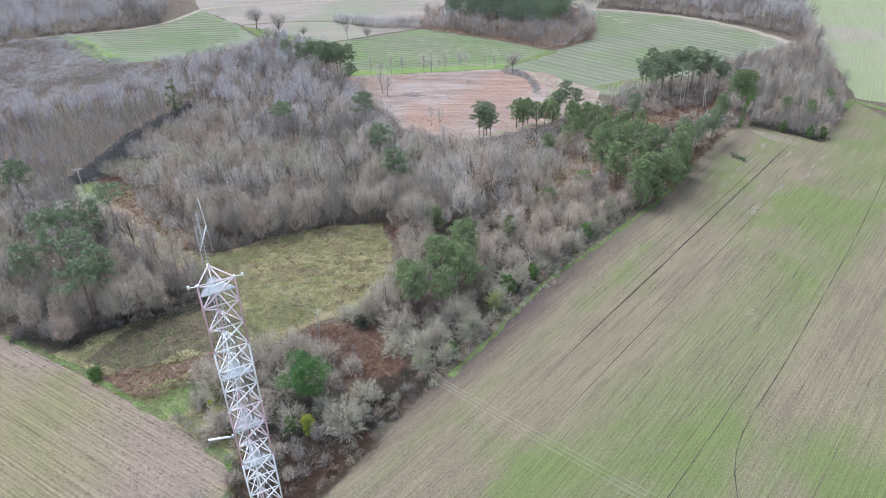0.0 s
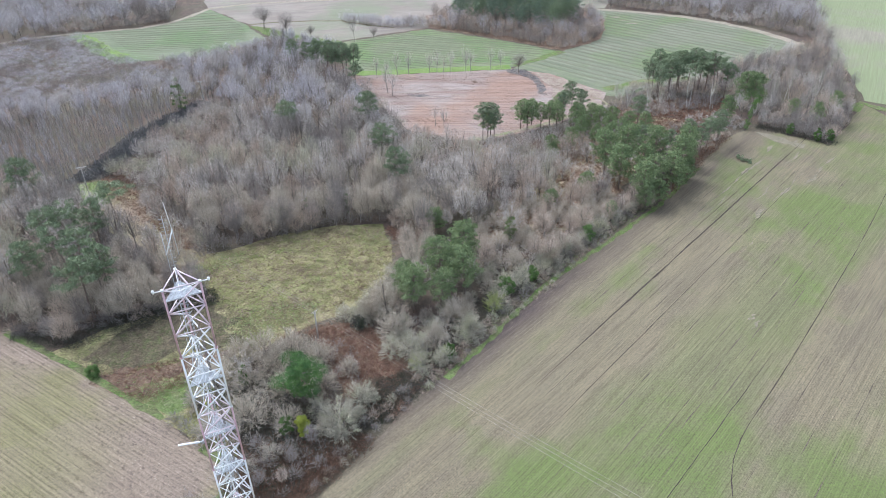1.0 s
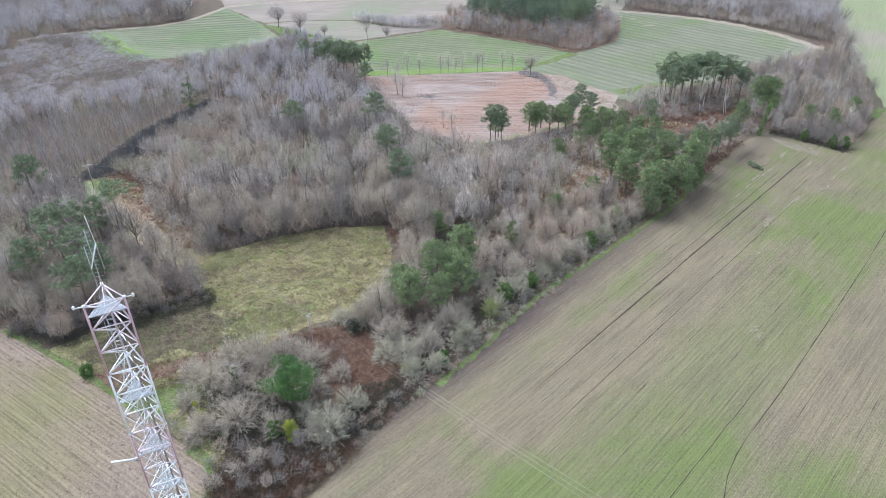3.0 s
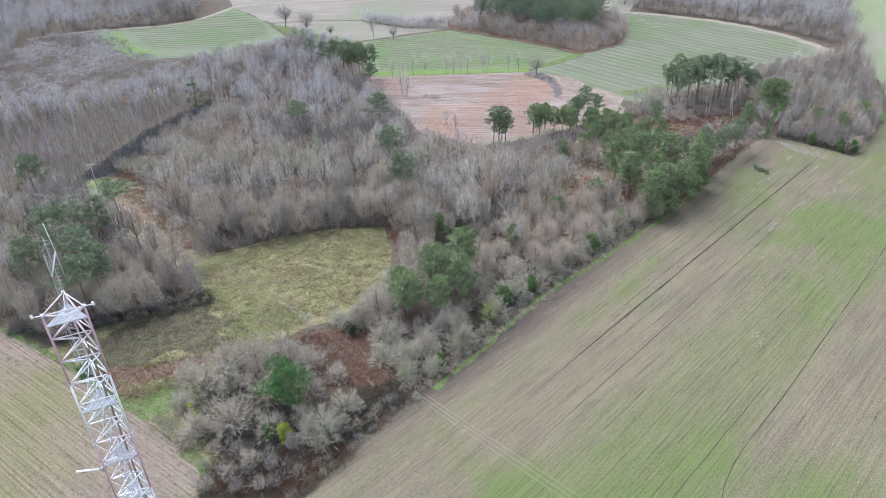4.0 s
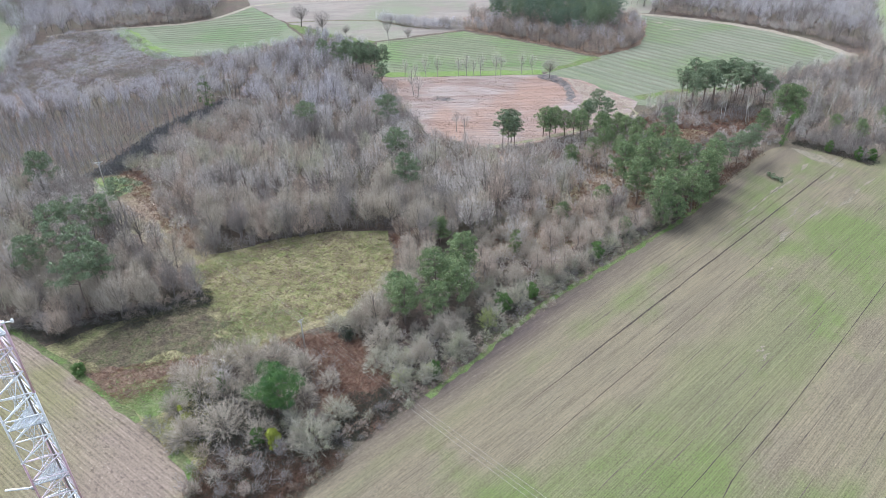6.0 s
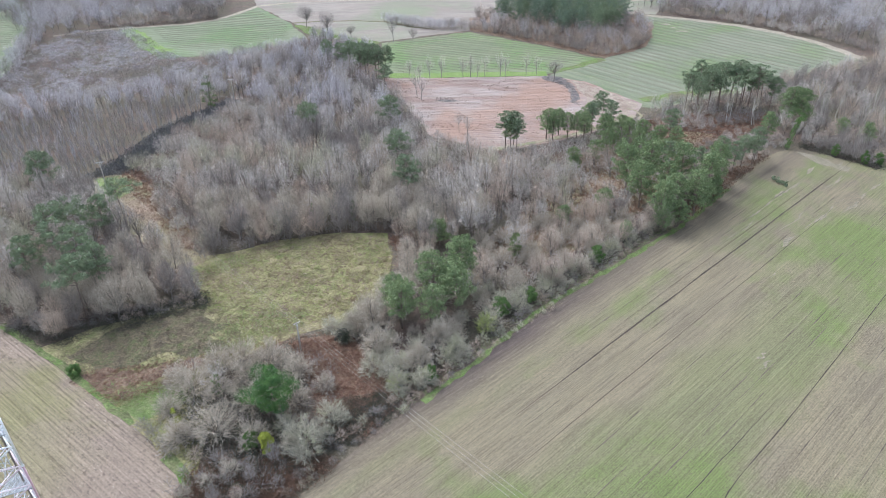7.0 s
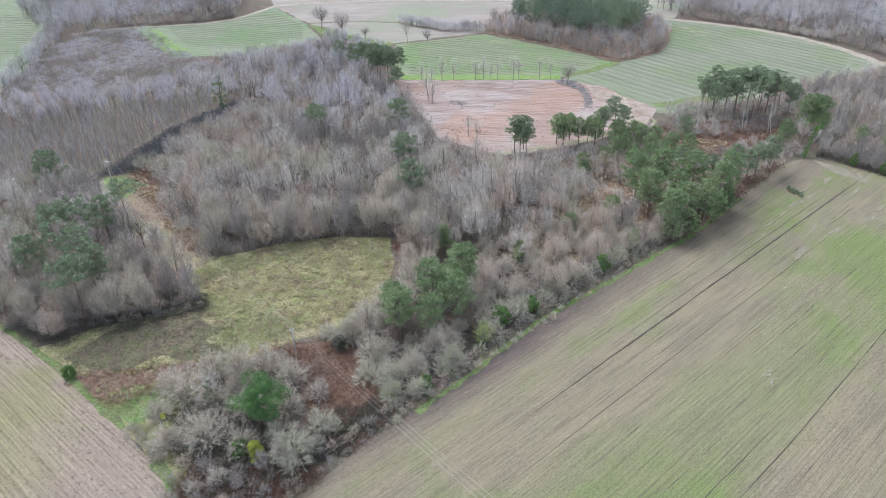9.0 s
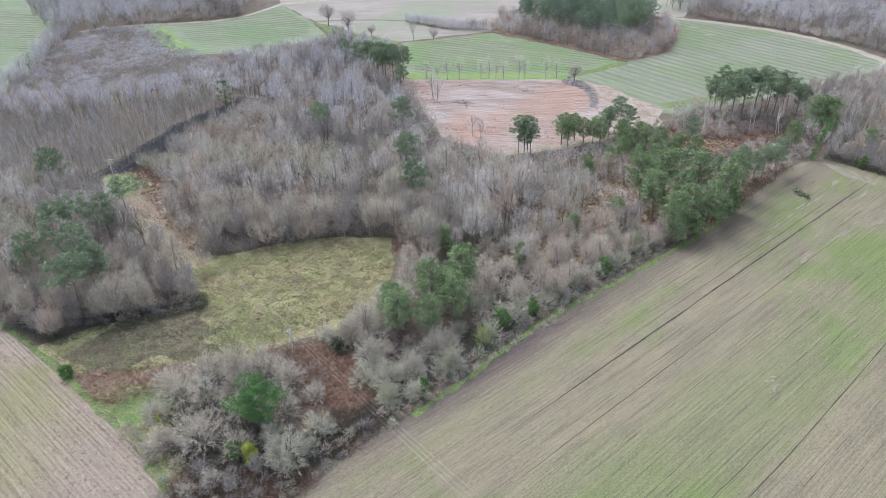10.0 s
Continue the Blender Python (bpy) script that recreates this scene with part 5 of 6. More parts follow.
# hedge of pale bushes along the wheat
stand("pale", [(-17.5, 116), (-13, 119), (-8.8, 110.5), (-4.1, 108.5), (2.2, 117), (14, 128), (18, 131), (23, 134), (28.9, 142.5), (34.8, 147.5), (-0.3, 103.5), (-4.5, 102.5),
               (6, 112), (26, 138), (40, 153), (45, 158), (-10, 106), (-2, 112), (50, 163), (-21, 118), (-15, 123), (-17, 120), (-11, 125), (12, 122), (4, 110)], 0.85, 1.3, 21)
stand("pale", [(-15, 88.5), (-17.5, 84), (-13, 93)], 0.7, 0.95, 22)
rs = np.random.RandomState(23)
for kind, x, y, s in (("beige", -34, 88, 1.3), ("pale", -17.9, 86, 1.55), ("pale", -14.8, 92.5, 1.15), ("beige", -39.8, 86, 0.95), ("beige", -42.2, 97.5, 1.2), ("beige", -39.5, 103.5, 1.15), ("beige", -35.5, 106, 1.1),
                      ("beige", -30, 106, 1.15), ("beige", -22.5, 97, 0.95), ("beige", -29.5, 95, 1.1), ("beige", -13.5, 120, 1.3), ("beige", -10, 112, 1.2), ("pale", -5.7, 106, 1.25), ("pale", -4.3, 101.5, 0.9), ("beige", -1.4, 108.5, 1.0),
                      ("pale", 0.8, 103.8, 0.85), ("beige", -46, 100, 0.9), ("beige", -24, 104, 1.0), ("beige", -36, 96, 1.1), ("beige", -27, 87, 0.9), ("pale", -22, 90, 0.95), ("darkbush", -31, 82, 1.5), ("bush", -35.5, 82.5, 1.4),
                      ("beige", -44.5, 92.5, 0.8), ("darkbush", -26, 81, 1.5), ("beige", -33, 101, 1.05), ("beige", -18, 101, 0.7), ("beige", -16, 117, 1.0), ("pale", 5.5, 112.5, 1.1), ("beige", 3.5, 117, 1.0)):
    plant(kind, rs.randint(0, 12), x, y, s * 1.2, rs)
dome_kinds("moss", "mossy_bush", 2, 240, M["barkgrey"], M["twigmoss"], "moss-green leafless bush in the hedge", "mossy bushes", h=4.6, wide=5.0, n=100, twigs=24, tw=0.032)
for kind, x, y, s in (("moss", -5.0, 102.3, 0.85), ("moss", 0.6, 105.6, 0.7), ("moss", 11.0, 120.6, 1.25), ("beige", 2.0, 115.3, 1.3), ("pale", 17.0, 128.2, 1.25), ("pale", 23.8, 138.7, 1.25)):
    plant(kind, rs.randint(0, 12), x, y, s, rs)
for kind, x, y, s in (("beige", -28.5, 80, 0.75), ("dark", -24.5, 79, 0.45), ("beige", -31.5, 77.5, 0.6), ("dark", -22, 83, 0.5), ("beige", -34, 75, 0.55), ("dark", -29, 74.5, 0.42), ("warm", -25.5, 75, 0.45), ("beige", -20.5, 86.5, 0.7)):
    plant(kind, rs.randint(0, 12), x, y, s, rs)
stand("darkbush", [(-45, 87), (-47.5, 88.5), (-43, 85.5), (-41, 83.5), (-33, 78.5), (-29, 78), (-24, 76), (-20, 78), (-36, 79.5)], 1.0, 1.6, 22)

# lone trees by the far fields
stand("field", [(-93.8, 365), (-79.4, 352.2)], 0.95, 1.1, 25)
stand("field", [(-34.5, 340), (90.9, 392), (-66, 346)], 0.5, 0.62, 26)
stand("field", [(30.8, 283.5)], 0.74, 0.78, 129)
stand("sapling", [(-43.5, 338), (-22, 262), (-20, 258)], 1.0, 1.3, 29)
stand("sapling", [(-3, 226), (0, 224)], 0.8, 0.9, 30)
stand("sapling", [(-28.5, 284.5), (-19.6, 284), (-15, 284.5), (-6.1, 285), (-3.2, 286), (-0.4, 286.5), (2.7, 286.5), (9, 287), (11, 287), (19.6, 289.5), (24, 290), (-24, 284)], 0.6, 1.15, 27)
stand("birch", [(-61, 186), (-63, 188), (78, 240), (88, 240), (96, 238), (104, 238), (110, 236), (118, 240), (126, 246), (132, 240), (140, 252), (72, 236), (66, 240), (122, 256), (134, 262)], 0.8, 1.1, 28)

# low bushes in front of the hedge and on the thicket's field side
rs = np.random.RandomState(155)
for t in np.arange(0.0, 1.0, 0.02):
    x, y = -11.5 + t * 71, 83 + t * 86
    for off, lo, hi in ((2.0, 0.5, 1.0), (4.2, 0.8, 1.5)):
        plant(("darkbush", "bush", "palebush")[rs.randint(3)], rs.randint(0, 12), x - 0.77 * off + rs.uniform(-0.7, 0.7), y + 0.63 * off + rs.uniform(-0.7, 0.7), rs.uniform(lo, hi), rs)
for t in np.arange(0.0, 1.0, 0.03):
    x, y = -40.5 + t * 27, 46.8 + t * 33
    for off, lo, hi in ((1.4, 0.5, 0.9), (3.4, 0.6, 1.2)):
        if t > (0.75 if off < 2 else 0.9):
            plant(("darkbush", "palebush", "bush")[rs.randint(3)], rs.randint(0, 12), x - 0.77 * off + rs.uniform(-0.6, 0.6), y + 0.63 * off + rs.uniform(-0.6, 0.6), rs.uniform(lo, hi), rs)

for t in np.arange(0.0, 1.0, 0.035):
    x, y = (-90 + 38 * t, 113 + 12.5 * t - 9.5 * t * (1 - t))
    for off, lo, hi in ((0.0, 0.6, 1.1), (2.4, 1.0, 1.7)):
        plant(("darkbush", "bush", "darkbush")[rs.randint(3)], rs.randint(0, 12), x - 0.45 * off + rs.uniform(-0.7, 0.7), y + 0.9 * off + rs.uniform(-0.6, 0.6), rs.uniform(lo, hi), rs)

# darker trees in the middle of the wood
DUSKY = [(-46, 198), (-36, 194), (-29, 197), (-30, 206), (-38, 212), (-46, 208)]
stand("dark", scatter(DUSKY, 3.9, 191), 0.7, 1.0, 192)

# nearest rows of the woods, tree by tree
EDGE_A = [(-59, 145), (-41.5, 152.5), (-28, 157), (-14, 159), (-4, 150), (6, 160), (-10, 176), (-40, 172), (-66, 161)]
EDGE_B = [(-89, 113.5), (-78, 110), (-67, 118), (-52.5, 127), (-58.5, 134), (-63, 138), (-72, 146), (-84, 140), (-96, 130)]
EDGE_C = [(6, 138), (22, 133), (41, 153), (57, 169), (60, 160), (40, 172), (20, 164), (6, 156)]
stand("oak oak warm dark", scatter(EDGE_A, 3.8, 31), 0.65, 1.2, 32)
stand("dark warm oak oak", scatter(EDGE_B, 3.9, 33), 0.75, 1.05, 34)
EDGE_E = [(-12, 116), (-4, 106), (6, 113), (18, 128), (10, 137), (6, 142), (-2, 134), (2, 122)]
stand("beige pale", scatter(EDGE_E, 5.4, 135), 0.6, 0.95, 136)
EDGE_D = [(-12.5, 157), (-9.5, 147), (-9, 137), (-16, 124), (-12, 117), (0, 122), (-7, 128), (-3, 140), (-3, 150)]
stand("warm oak", scatter(EDGE_D, 4.2, 37), 0.75, 1.05, 38)
stand("beige warm beige", scatter(EDGE_C, 4.8, 35), 0.8, 1.1, 36)


# ---- woods farther off ----
def wood(name, outline, gap, variants, lo, hi, seed, mix, label, category="woodland", skip=(), bark="bark"):
    """Woodland past counting: each tree takes one of the mix's twig colours."""
    pts = scatter(outline, gap, seed)
    for s in skip:
        pts = pts[~inside(s, pts[:, 0], pts[:, 1])]
    rs = np.random.RandomState(seed + 7)
    # stands of one colour drift through the wood
    tone = np.array([noise.noise(Vector((x * 0.045, y * 0.045, seed))) for x, y in pts]) + rs.normal(0, 0.22, len(pts))
    order = np.argsort(np.argsort(tone)) / max(1, len(pts))
    VS, TS, IS, n = [], [], [], 0
    edge = np.cumsum([f for f, _ in mix])
    for k, (f, m) in enumerate(mix):
        q = pts[(order >= edge[k] - f) & (order < edge[k])] if k < len(mix) - 1 else pts[order >= edge[k] - f]
        if len(q) == 0:
            continue
        split = isinstance(variants[0][0], tuple)
        for part, m in ((0, len(mix)), (1, k)) if split else ((None, k),):
            V, T = joined(q, [v[part] for v in variants] if split else variants, lo, hi, seed + 1 + k)
            VS.append(V), TS.append(T + n), IS.append(np.full(len(T), m))
            n += len(V)
    me = mesh_of(name, np.concatenate(VS), np.concatenate(TS), [M[m] for f, m in mix] + [M[bark]], np.concatenate(IS))
    return tagged(new(name, me), label, category, kind="stuff")


GREY = [(0.16, "twigdark"), (0.46, "twig"), (0.24, "twigred"), (0.14, "twigpale")]
# mostly the twigs whose colour has distance haze painted in
HAZY = [(0.18, "twigdark"), (0.67, "twigcool"), (0.15, "twig")]
BROWN = [(0.2, "twigdark"), (0.5, "twigred"), (0.3, "twig")]
SOBER = [(0.15, "twigdark"), (0.45, "twigcool"), (0.3, "twig"), (0.1, "twigred")]
DULL = [(0.5, "twigdark"), (0.3, "twigred"), (0.2, "twig")]
PALE = [(0.3, "twigred"), (0.45, "twig"), (0.25, "twigpale")]
MID = [crown_tree(800 + i, 11.0 + 0.5 * (i % 3), 5.6 + 0.5 * (i % 4), 54, 9, 0.088, 0.16 + 0.04 * (i % 3), low=-0.45, stems=1 + i % 2) for i in range(9)]
FAR = [crown_tree(830 + i, 10.5, 7.4 + 0.4 * (i % 3), 40, 7, 0.095, 0.18, low=-0.5) for i in range(6)]
SLIM = [crown_tree(850 + i, 9.6, 2.0, 12, 6, 0.058, 0.3, low=-0.8, thick=0.9, limbs=2, reach=(0.12, 0.34), up=0.8, wild=0.45) for i in range(6)]
LOW = [crown_tree(870 + i, 4.5, 4.8, 34, 8, 0.06, 0.06, low=-0.6, stems=2, limbs=4) for i in range(5)]
W1 = [(-58, 146), (-41, 152.5), (-22, 160), (-13, 160), (4, 152), (14, 166), (20, 184), (16, 190), (5, 189), (-8, 198), (-17, 214), (-25, 233), (-33, 251), (-40, 263), (-53, 283), (-67, 298), (-82, 306),
      (-101, 290), (-108, 279), (-95, 262), (-86, 250), (-72, 238), (-68, 220), (-71, 204), (-80, 187), (-84, 176), (-73, 164), (-60, 149)]
HIND = [crown_tree(810 + i, 11.0 + 0.4 * (i % 3), 5.8 + 0.5 * (i % 3), 42, 8, 0.108, 0.16 + 0.03 * (i % 3), low=-0.45) for i in range(8)]
BEHIND = [(-200, 222), (100, 222), (100, 400), (-200, 400)]
wood("woodland", W1, 4.6, MID, 0.65, 1.22, 41, GREY, "dense leafless grey-brown winter woodland", skip=[EDGE_A, DUSKY, BEHIND])
wood("woodland", W1, 4.9, HIND, 0.65, 1.2, 42, SOBER, "dense leafless grey winter woodland farther back", skip=[[(-200, 100), (100, 100), (100, 222), (-200, 222)]])
wood("woodland", [(20, 165), (44, 168), (60, 200), (62, 206), (50, 210), (44, 205), (30, 196)], 4.6, MID, 0.4, 0.78, 43, BROWN, "open leafless brown woodland among the pines", skip=[[(36, 182), (48, 183), (49, 194), (37, 193)], [(31, 171), (41, 171), (41, 181), (32, 181)]])
wood("scrub", [(66, 200), (88, 207), (103, 222), (100, 236), (84, 226), (70, 216)], 2.5, LOW, 0.35, 0.75, 44, BROWN, "low brown scrub in the pine clearing", "scrub")
wood("woodland", [(103, 222), (121, 207), (128, 213), (136, 222), (145, 238), (154, 272), (168, 312), (182, 347), (172, 322), (158, 300), (143, 279), (126, 274), (112, 254), (100, 236)], 4.6, HIND, 0.6, 0.85, 45,
     DULL, "leafless grey wood at the field's end")
wood("coppice", [(-112, 186), (-109, 205), (-107, 222), (-101, 240), (-95, 252), (-110, 248), (-121, 240), (-138, 232), (-152, 222), (-180, 214), (-140, 170), (-122, 174)], 2.3, SLIM, 0.6, 0.9, 47, [(0.25, "twigdark"), (0.2, "twigcool"), (0.35, "twig"), (0.2, "twigred")],
     "coppice of slender straight leafless stems", "coppice", bark="barkgrey")
wood("woodland", [(-63, 138), (-72, 146), (-84, 140), (-96, 131), (-89, 113.5), (-125, 125), (-145, 165), (-124, 174), (-108, 176), (-98, 166), (-84, 154)], 4.2, MID, 0.8, 1.1, 49, GREY,
     "dense leafless woodland beside the ride")
wood("woodland", [(-95, 252), (-89, 254), (-95, 265), (-113, 277), (-133, 258), (-152, 250), (-175, 242), (-200, 230), (-180, 214), (-152, 222), (-138, 232), (-121, 240), (-110, 248)], 5.0, HIND, 0.65, 0.95, 51, HAZY,
     "leafless scrub wood above the coppice")
wood("scrub", [(-165, 250), (-196, 240), (-202, 275), (-214, 317), (-216, 342), (-205, 354), (-186, 356), (-151, 316), (-132, 302), (-108, 291), (-113, 279), (-133, 260), (-152, 250)], 8.0, LOW, 0.5, 0.8, 53, HAZY, "low grey tangled scrub", "scrub")
wood("woodland", [(-219, 342), (-210, 356), (-188, 366), (-161, 373), (-148, 386), (-152, 403), (-164, 435), (-320, 450), (-300, 410), (-247, 350)], 6.6, FAR, 0.9, 1.25, 55, HAZY,
     "far leafless woodland behind the lane")
wood("hedge", [(-196, 240), (-204, 280), (-238, 352), (-228, 352), (-210, 310), (-200, 284), (-190, 246)], 4.6, FAR, 0.8, 1.05, 57, HAZY, "tall leafless hedge along the far field", "hedge")
wood("woodland", [(92, 396), (127, 375), (155, 348), (168, 326), (174, 322), (184, 349), (199, 390), (214, 436), (90, 440), (78, 420)], 6.6, FAR, 0.9, 1.25, 59, HAZY, "far leafless woodland behind the track")
wood("woodland", [(-7, 360.5), (19, 342.5), (35, 330), (54, 314.5), (71, 330.5), (78, 350), (82, 378), (60, 398), (20, 398), (-8, 385)], 4.6, FAR, 0.55, 0.9, 61, [(0.35, "twigdark"), (0.35, "twigred"), (0.3, "twigcool")], "leafless edge of the far copse")
wood("hedge", [(-8, 361), (19, 342.5), (35, 330.5), (54, 315), (72, 331), (79, 350), (74, 350), (66, 334), (54, 321), (36, 336), (20, 348), (-6, 367)], 2.8, LOW, 0.6, 1.25, 62, DULL, "low bare fringe of the far copse", "hedge")
wood("hedge", [(-56, 374), (-32, 361), (-8, 360), (-8, 366), (-30, 368), (-55, 379)], 2.6, LOW, 0.9, 1.5, 63, HAZY, "grey leafless hedge behind the vineyard", "hedge")
wood("woodland", [(-101, 190), (-99, 204), (-97, 221), (-92, 238), (-87, 250), (-76, 238), (-69, 222), (-71, 204), (-80, 187), (-86, 179)], 3.3, LOW, 0.7, 1.6, 123, PALE, "low young growth beside the cleared line")
wood("woodland", [(-77, 227), (-67, 236), (-73, 251), (-86, 253), (-84, 233)], 3.4, LOW, 0.8, 1.3, 137, GREY, "leafless trees closing the cleared line")
wood("woodland", [(-58, 145), (-64, 148), (-76, 161), (-87, 172), (-84, 176), (-72, 165), (-58, 150)], 2.6, LOW, 0.6, 1.2, 149, GREY, "young leafless growth along the ride")
wood("woodland", [(-101, 290), (-80, 306), (-88, 341), (-108, 319), (-132, 308), (-112, 290)], 3.8, LOW, 0.7, 1.1, 125, HAZY, "low leafless trees below the vineyard")
wood("woodland", [(106, 253), (126, 276), (143, 280), (160, 308), (160, 312), (136, 296), (106, 271), (84, 266), (62, 259), (72, 250), (82, 258), (92, 262)], 2.8, LOW, 0.5, 1.0, 133, GREY, "low leafless trees below the vineyard")
wood("woodland", [(102, 256), (126, 277), (143, 282), (160, 308), (150, 300), (126, 287), (104, 270)], 4.6, HIND, 0.5, 0.85, 135, DULL, "bare grey trees beside the vineyard")
wood("scrub", [(62, 246), (78, 249), (98, 250), (112, 258), (128, 276), (112, 270), (90, 262), (66, 252)], 2.6, LOW, 0.45, 0.95, 139, DULL, "grey scrub behind the tall pines", "scrub")
wood("woodland", [(6, 150), (20, 160), (30, 170), (33, 180), (30, 190), (22, 186), (14, 168)], 4.2, MID, 0.5, 0.85, 146, GREY, "leafless young trees behind the hedge")
FARPINE = []
for i in range(4):
    tr, cr = pine(900 + i, 15, 6.6, 0.36, 28, 32, 0.36)
    FARPINE.append(cr)
wood("far_pines", [(0, 368), (22, 354), (36, 346), (50, 336), (62, 344), (68, 358), (70, 376), (50, 396), (20, 396)], 5.0, FARPINE, 0.85, 1.15, 65, [(0.55, "needledark"), (0.45, "needle")], "dark green pines of the far copse", "pines")

wood("woodland", [(-13, 222), (-20, 240), (-27, 256), (-33, 264), (-40, 272), (-46, 276), (-41, 263), (-34, 251), (-26, 233), (-18, 214)], 3.6, LOW, 0.8, 1.5, 141, GREY, "young leafless trees beside the cleared ground")
wood("woodland", [(-67, 298), (-53, 285), (-48, 296), (-51, 320), (-60, 330), (-86, 341), (-82, 306)], 4.2, HIND, 0.5, 0.8, 143, HAZY, "leafless trees between the vineyards")

wood("hedge", [(94, 393), (128, 373), (156, 345), (169, 322), (175, 326), (160, 351), (131, 380), (97, 402)], 3.2, LOW, 0.7, 1.2, 151, DULL, "brown leafless fringe of the far wood", "hedge")
wood("woodland", [(60, 228), (82, 233), (100, 240), (104, 250), (75, 247), (60, 243)], 2.4, LOW, 0.4, 0.8, 167, DULL, "brown scrub below the tall pines")
wood("hedge", [(105, 221.5), (122.5, 205), (128, 212), (136, 222), (146, 239), (140, 240), (130, 226), (122, 215), (110, 226)], 2.5, LOW, 0.7, 1.25, 173, DULL, "dense grey leafless hedge at the field's end", "hedge")
wood("hedge", [(-206, 359), (-188, 365), (-160, 373.5), (-148, 385), (-153, 394), (-164, 381), (-190, 371), (-209, 365)], 3.0, LOW, 0.7, 1.2, 175, DULL, "brown leafless foot of the far wood", "hedge")
wood("woodland", [(13, 181), (20, 178), (30, 182), (32, 196), (20, 200), (14, 196)], 3.6, LOW, 0.9, 1.6, 177, GREY, "young leafless trees below the cleared ground")
wood("hedge", [(150, 243), (164, 287), (184, 347), (178, 347), (157, 287), (145, 246)], 4.0, HIND, 0.5, 0.8, 153, GREY, "leafless hedge along the pale crop", "hedge")

# ---- low growth ----
STRAW = [(19, 205, 6.5, 4), (42, 188, 4.5, 5), (72, 226, 9, 5), (56, 207, 5, 3.5), (36, 176, 4, 4)]
for n, (x, y, a, b) in enumerate(STRAW):
    sheet("straw_opening", [(x + a * math.cos(t) * (1.15 if k % 2 else 0.85), y + b * math.sin(t)) for k, t in enumerate(np.arange(10) * 0.628)], 0.06 + 0.004 * n, M["dryride"],
          "opening of dry straw-coloured grass in the wood", "clearing", 0.6, 1.5, 40 + n)
FRONDS = [tuft_soup(920 + i, 16, 0.5, 0.55, 0.17, 1.8) for i in range(4)]
GRASS = [tuft_soup(930 + i, 12, 0.4, 0.28, 0.09, 2.6) for i in range(4)]
MOUND = [mound(940 + i, 2.2, 1.4, 150, 0.32) for i in range(4)]
HUMMOCK = [mound(945 + i, 2.4, 2.0, 200, 0.27) for i in range(4)]
TANGLE = [both(bare_tree(950 + i, 2.3, 3.2, 6, 4, 5, 0.05, 0.04, stems=2, span_of=(0.06, 0.16))) for i in range(4)]


def cover(name, outline, gap, variants, lo, hi, seed, material, label, category):
    V, T = joined(scatter(outline, gap, seed), variants, lo, hi, seed + 1, 0.02)
    tagged(new(name, mesh_of(name, V, T, material)), label, category, kind="stuff")


MEAD = [(-60, 141), (-42, 150.5), (-28.7, 155), (-16.3, 158), (-12.5, 146), (-11, 134), (-20, 124), (-30, 117), (-41, 108), (-46.9, 98), (-52.9, 91.5), (-58, 95), (-50, 100), (-41, 109), (-40, 114), (-46, 121), (-51, 126), (-57, 134)]
cover("meadow_grass", MEAD, 1.5, GRASS, 1.2, 2.2, 165, M["slash"], "pale dead grass tussocks", "grass")
cover("meadow_grass", MEAD, 0.85, GRASS, 0.6, 1.4, 71, M["blade"], "tussocks of rough winter grass", "grass")
cover("brown_grass", [(-74, 104.5), (-66, 117), (-51.6, 126.5), (-43, 121), (-38, 112), (-46, 106.5), (-57, 102.5), (-66, 100)], 0.75, GRASS, 0.6, 1.4, 113, M["dullblade"], "dull brown matted winter grass", "grass")
cover("green_grass", [(-55, 93.4), (-49, 89.9), (-46, 89), (-45, 94), (-44, 102), (-50, 99)], 0.75, GRASS, 0.7, 1.5, 115, M["lushblade"], "bright tufted grass at the thicket", "grass")
cover("green_grass", [(-61, 98.3), (-55, 94.5), (-49, 91), (-46, 92), (-45, 100), (-52, 99)], 1.3, GRASS, 1.2, 2.2, 163, M["lushblade"], "long pale grass tussocks", "grass")
cover("green_grass", [(-61, 138.5), (-50, 146.5), (-46, 143), (-56, 134.5)], 0.8, GRASS, 0.7, 1.4, 183, M["lushblade"], "green tufts in the meadow's corner", "grass")
cover("green_grass", [(-24, 153), (-15, 155), (-13.2, 147), (-22, 148)], 0.8, GRASS, 0.7, 1.4, 185, M["lushblade"], "green tufts in the meadow's corner", "grass")
cover("bracken", [(-15.5, 157), (-13.2, 149.5), (-10.8, 149), (-12, 157)], 1.0, FRONDS, 0.7, 1.2, 187, M["frond"], "russet bracken strip beside the meadow", "bracken")
cover("green_grass", [(-41, 109), (-29, 117), (-27, 123), (-38, 124), (-47, 117)], 0.9, GRASS, 0.8, 1.7, 117, M["lushblade"], "bright tufted grass in the meadow", "grass")
cover("verge_grass", [(-92, 115.6), (-72, 104), (-50, 90), (-50, 88.8), (-72, 102.4), (-92, 114)], 0.6, GRASS, 0.5, 0.9, 119, M["lushblade"], "rank grass on the verge", "grass")
cover("verge_grass", [(-3, 95), (21, 128.3), (42, 150.2), (57, 166), (75, 189), (73, 190), (55.5, 167.5), (40.5, 151.6), (19.6, 129.6), (-4, 97)], 0.8, GRASS, 0.5, 1.0, 121, M["lushblade"], "rank grass on the hedge verge", "grass")
cover("bracken", [(-28, 114), (-17, 117), (-8, 106), (-3, 98.5), (-8, 90), (-15, 86), (-19, 98)], 0.75, FRONDS, 0.7, 1.2, 73, M["frond"], "dead red-brown bracken fronds", "bracken")
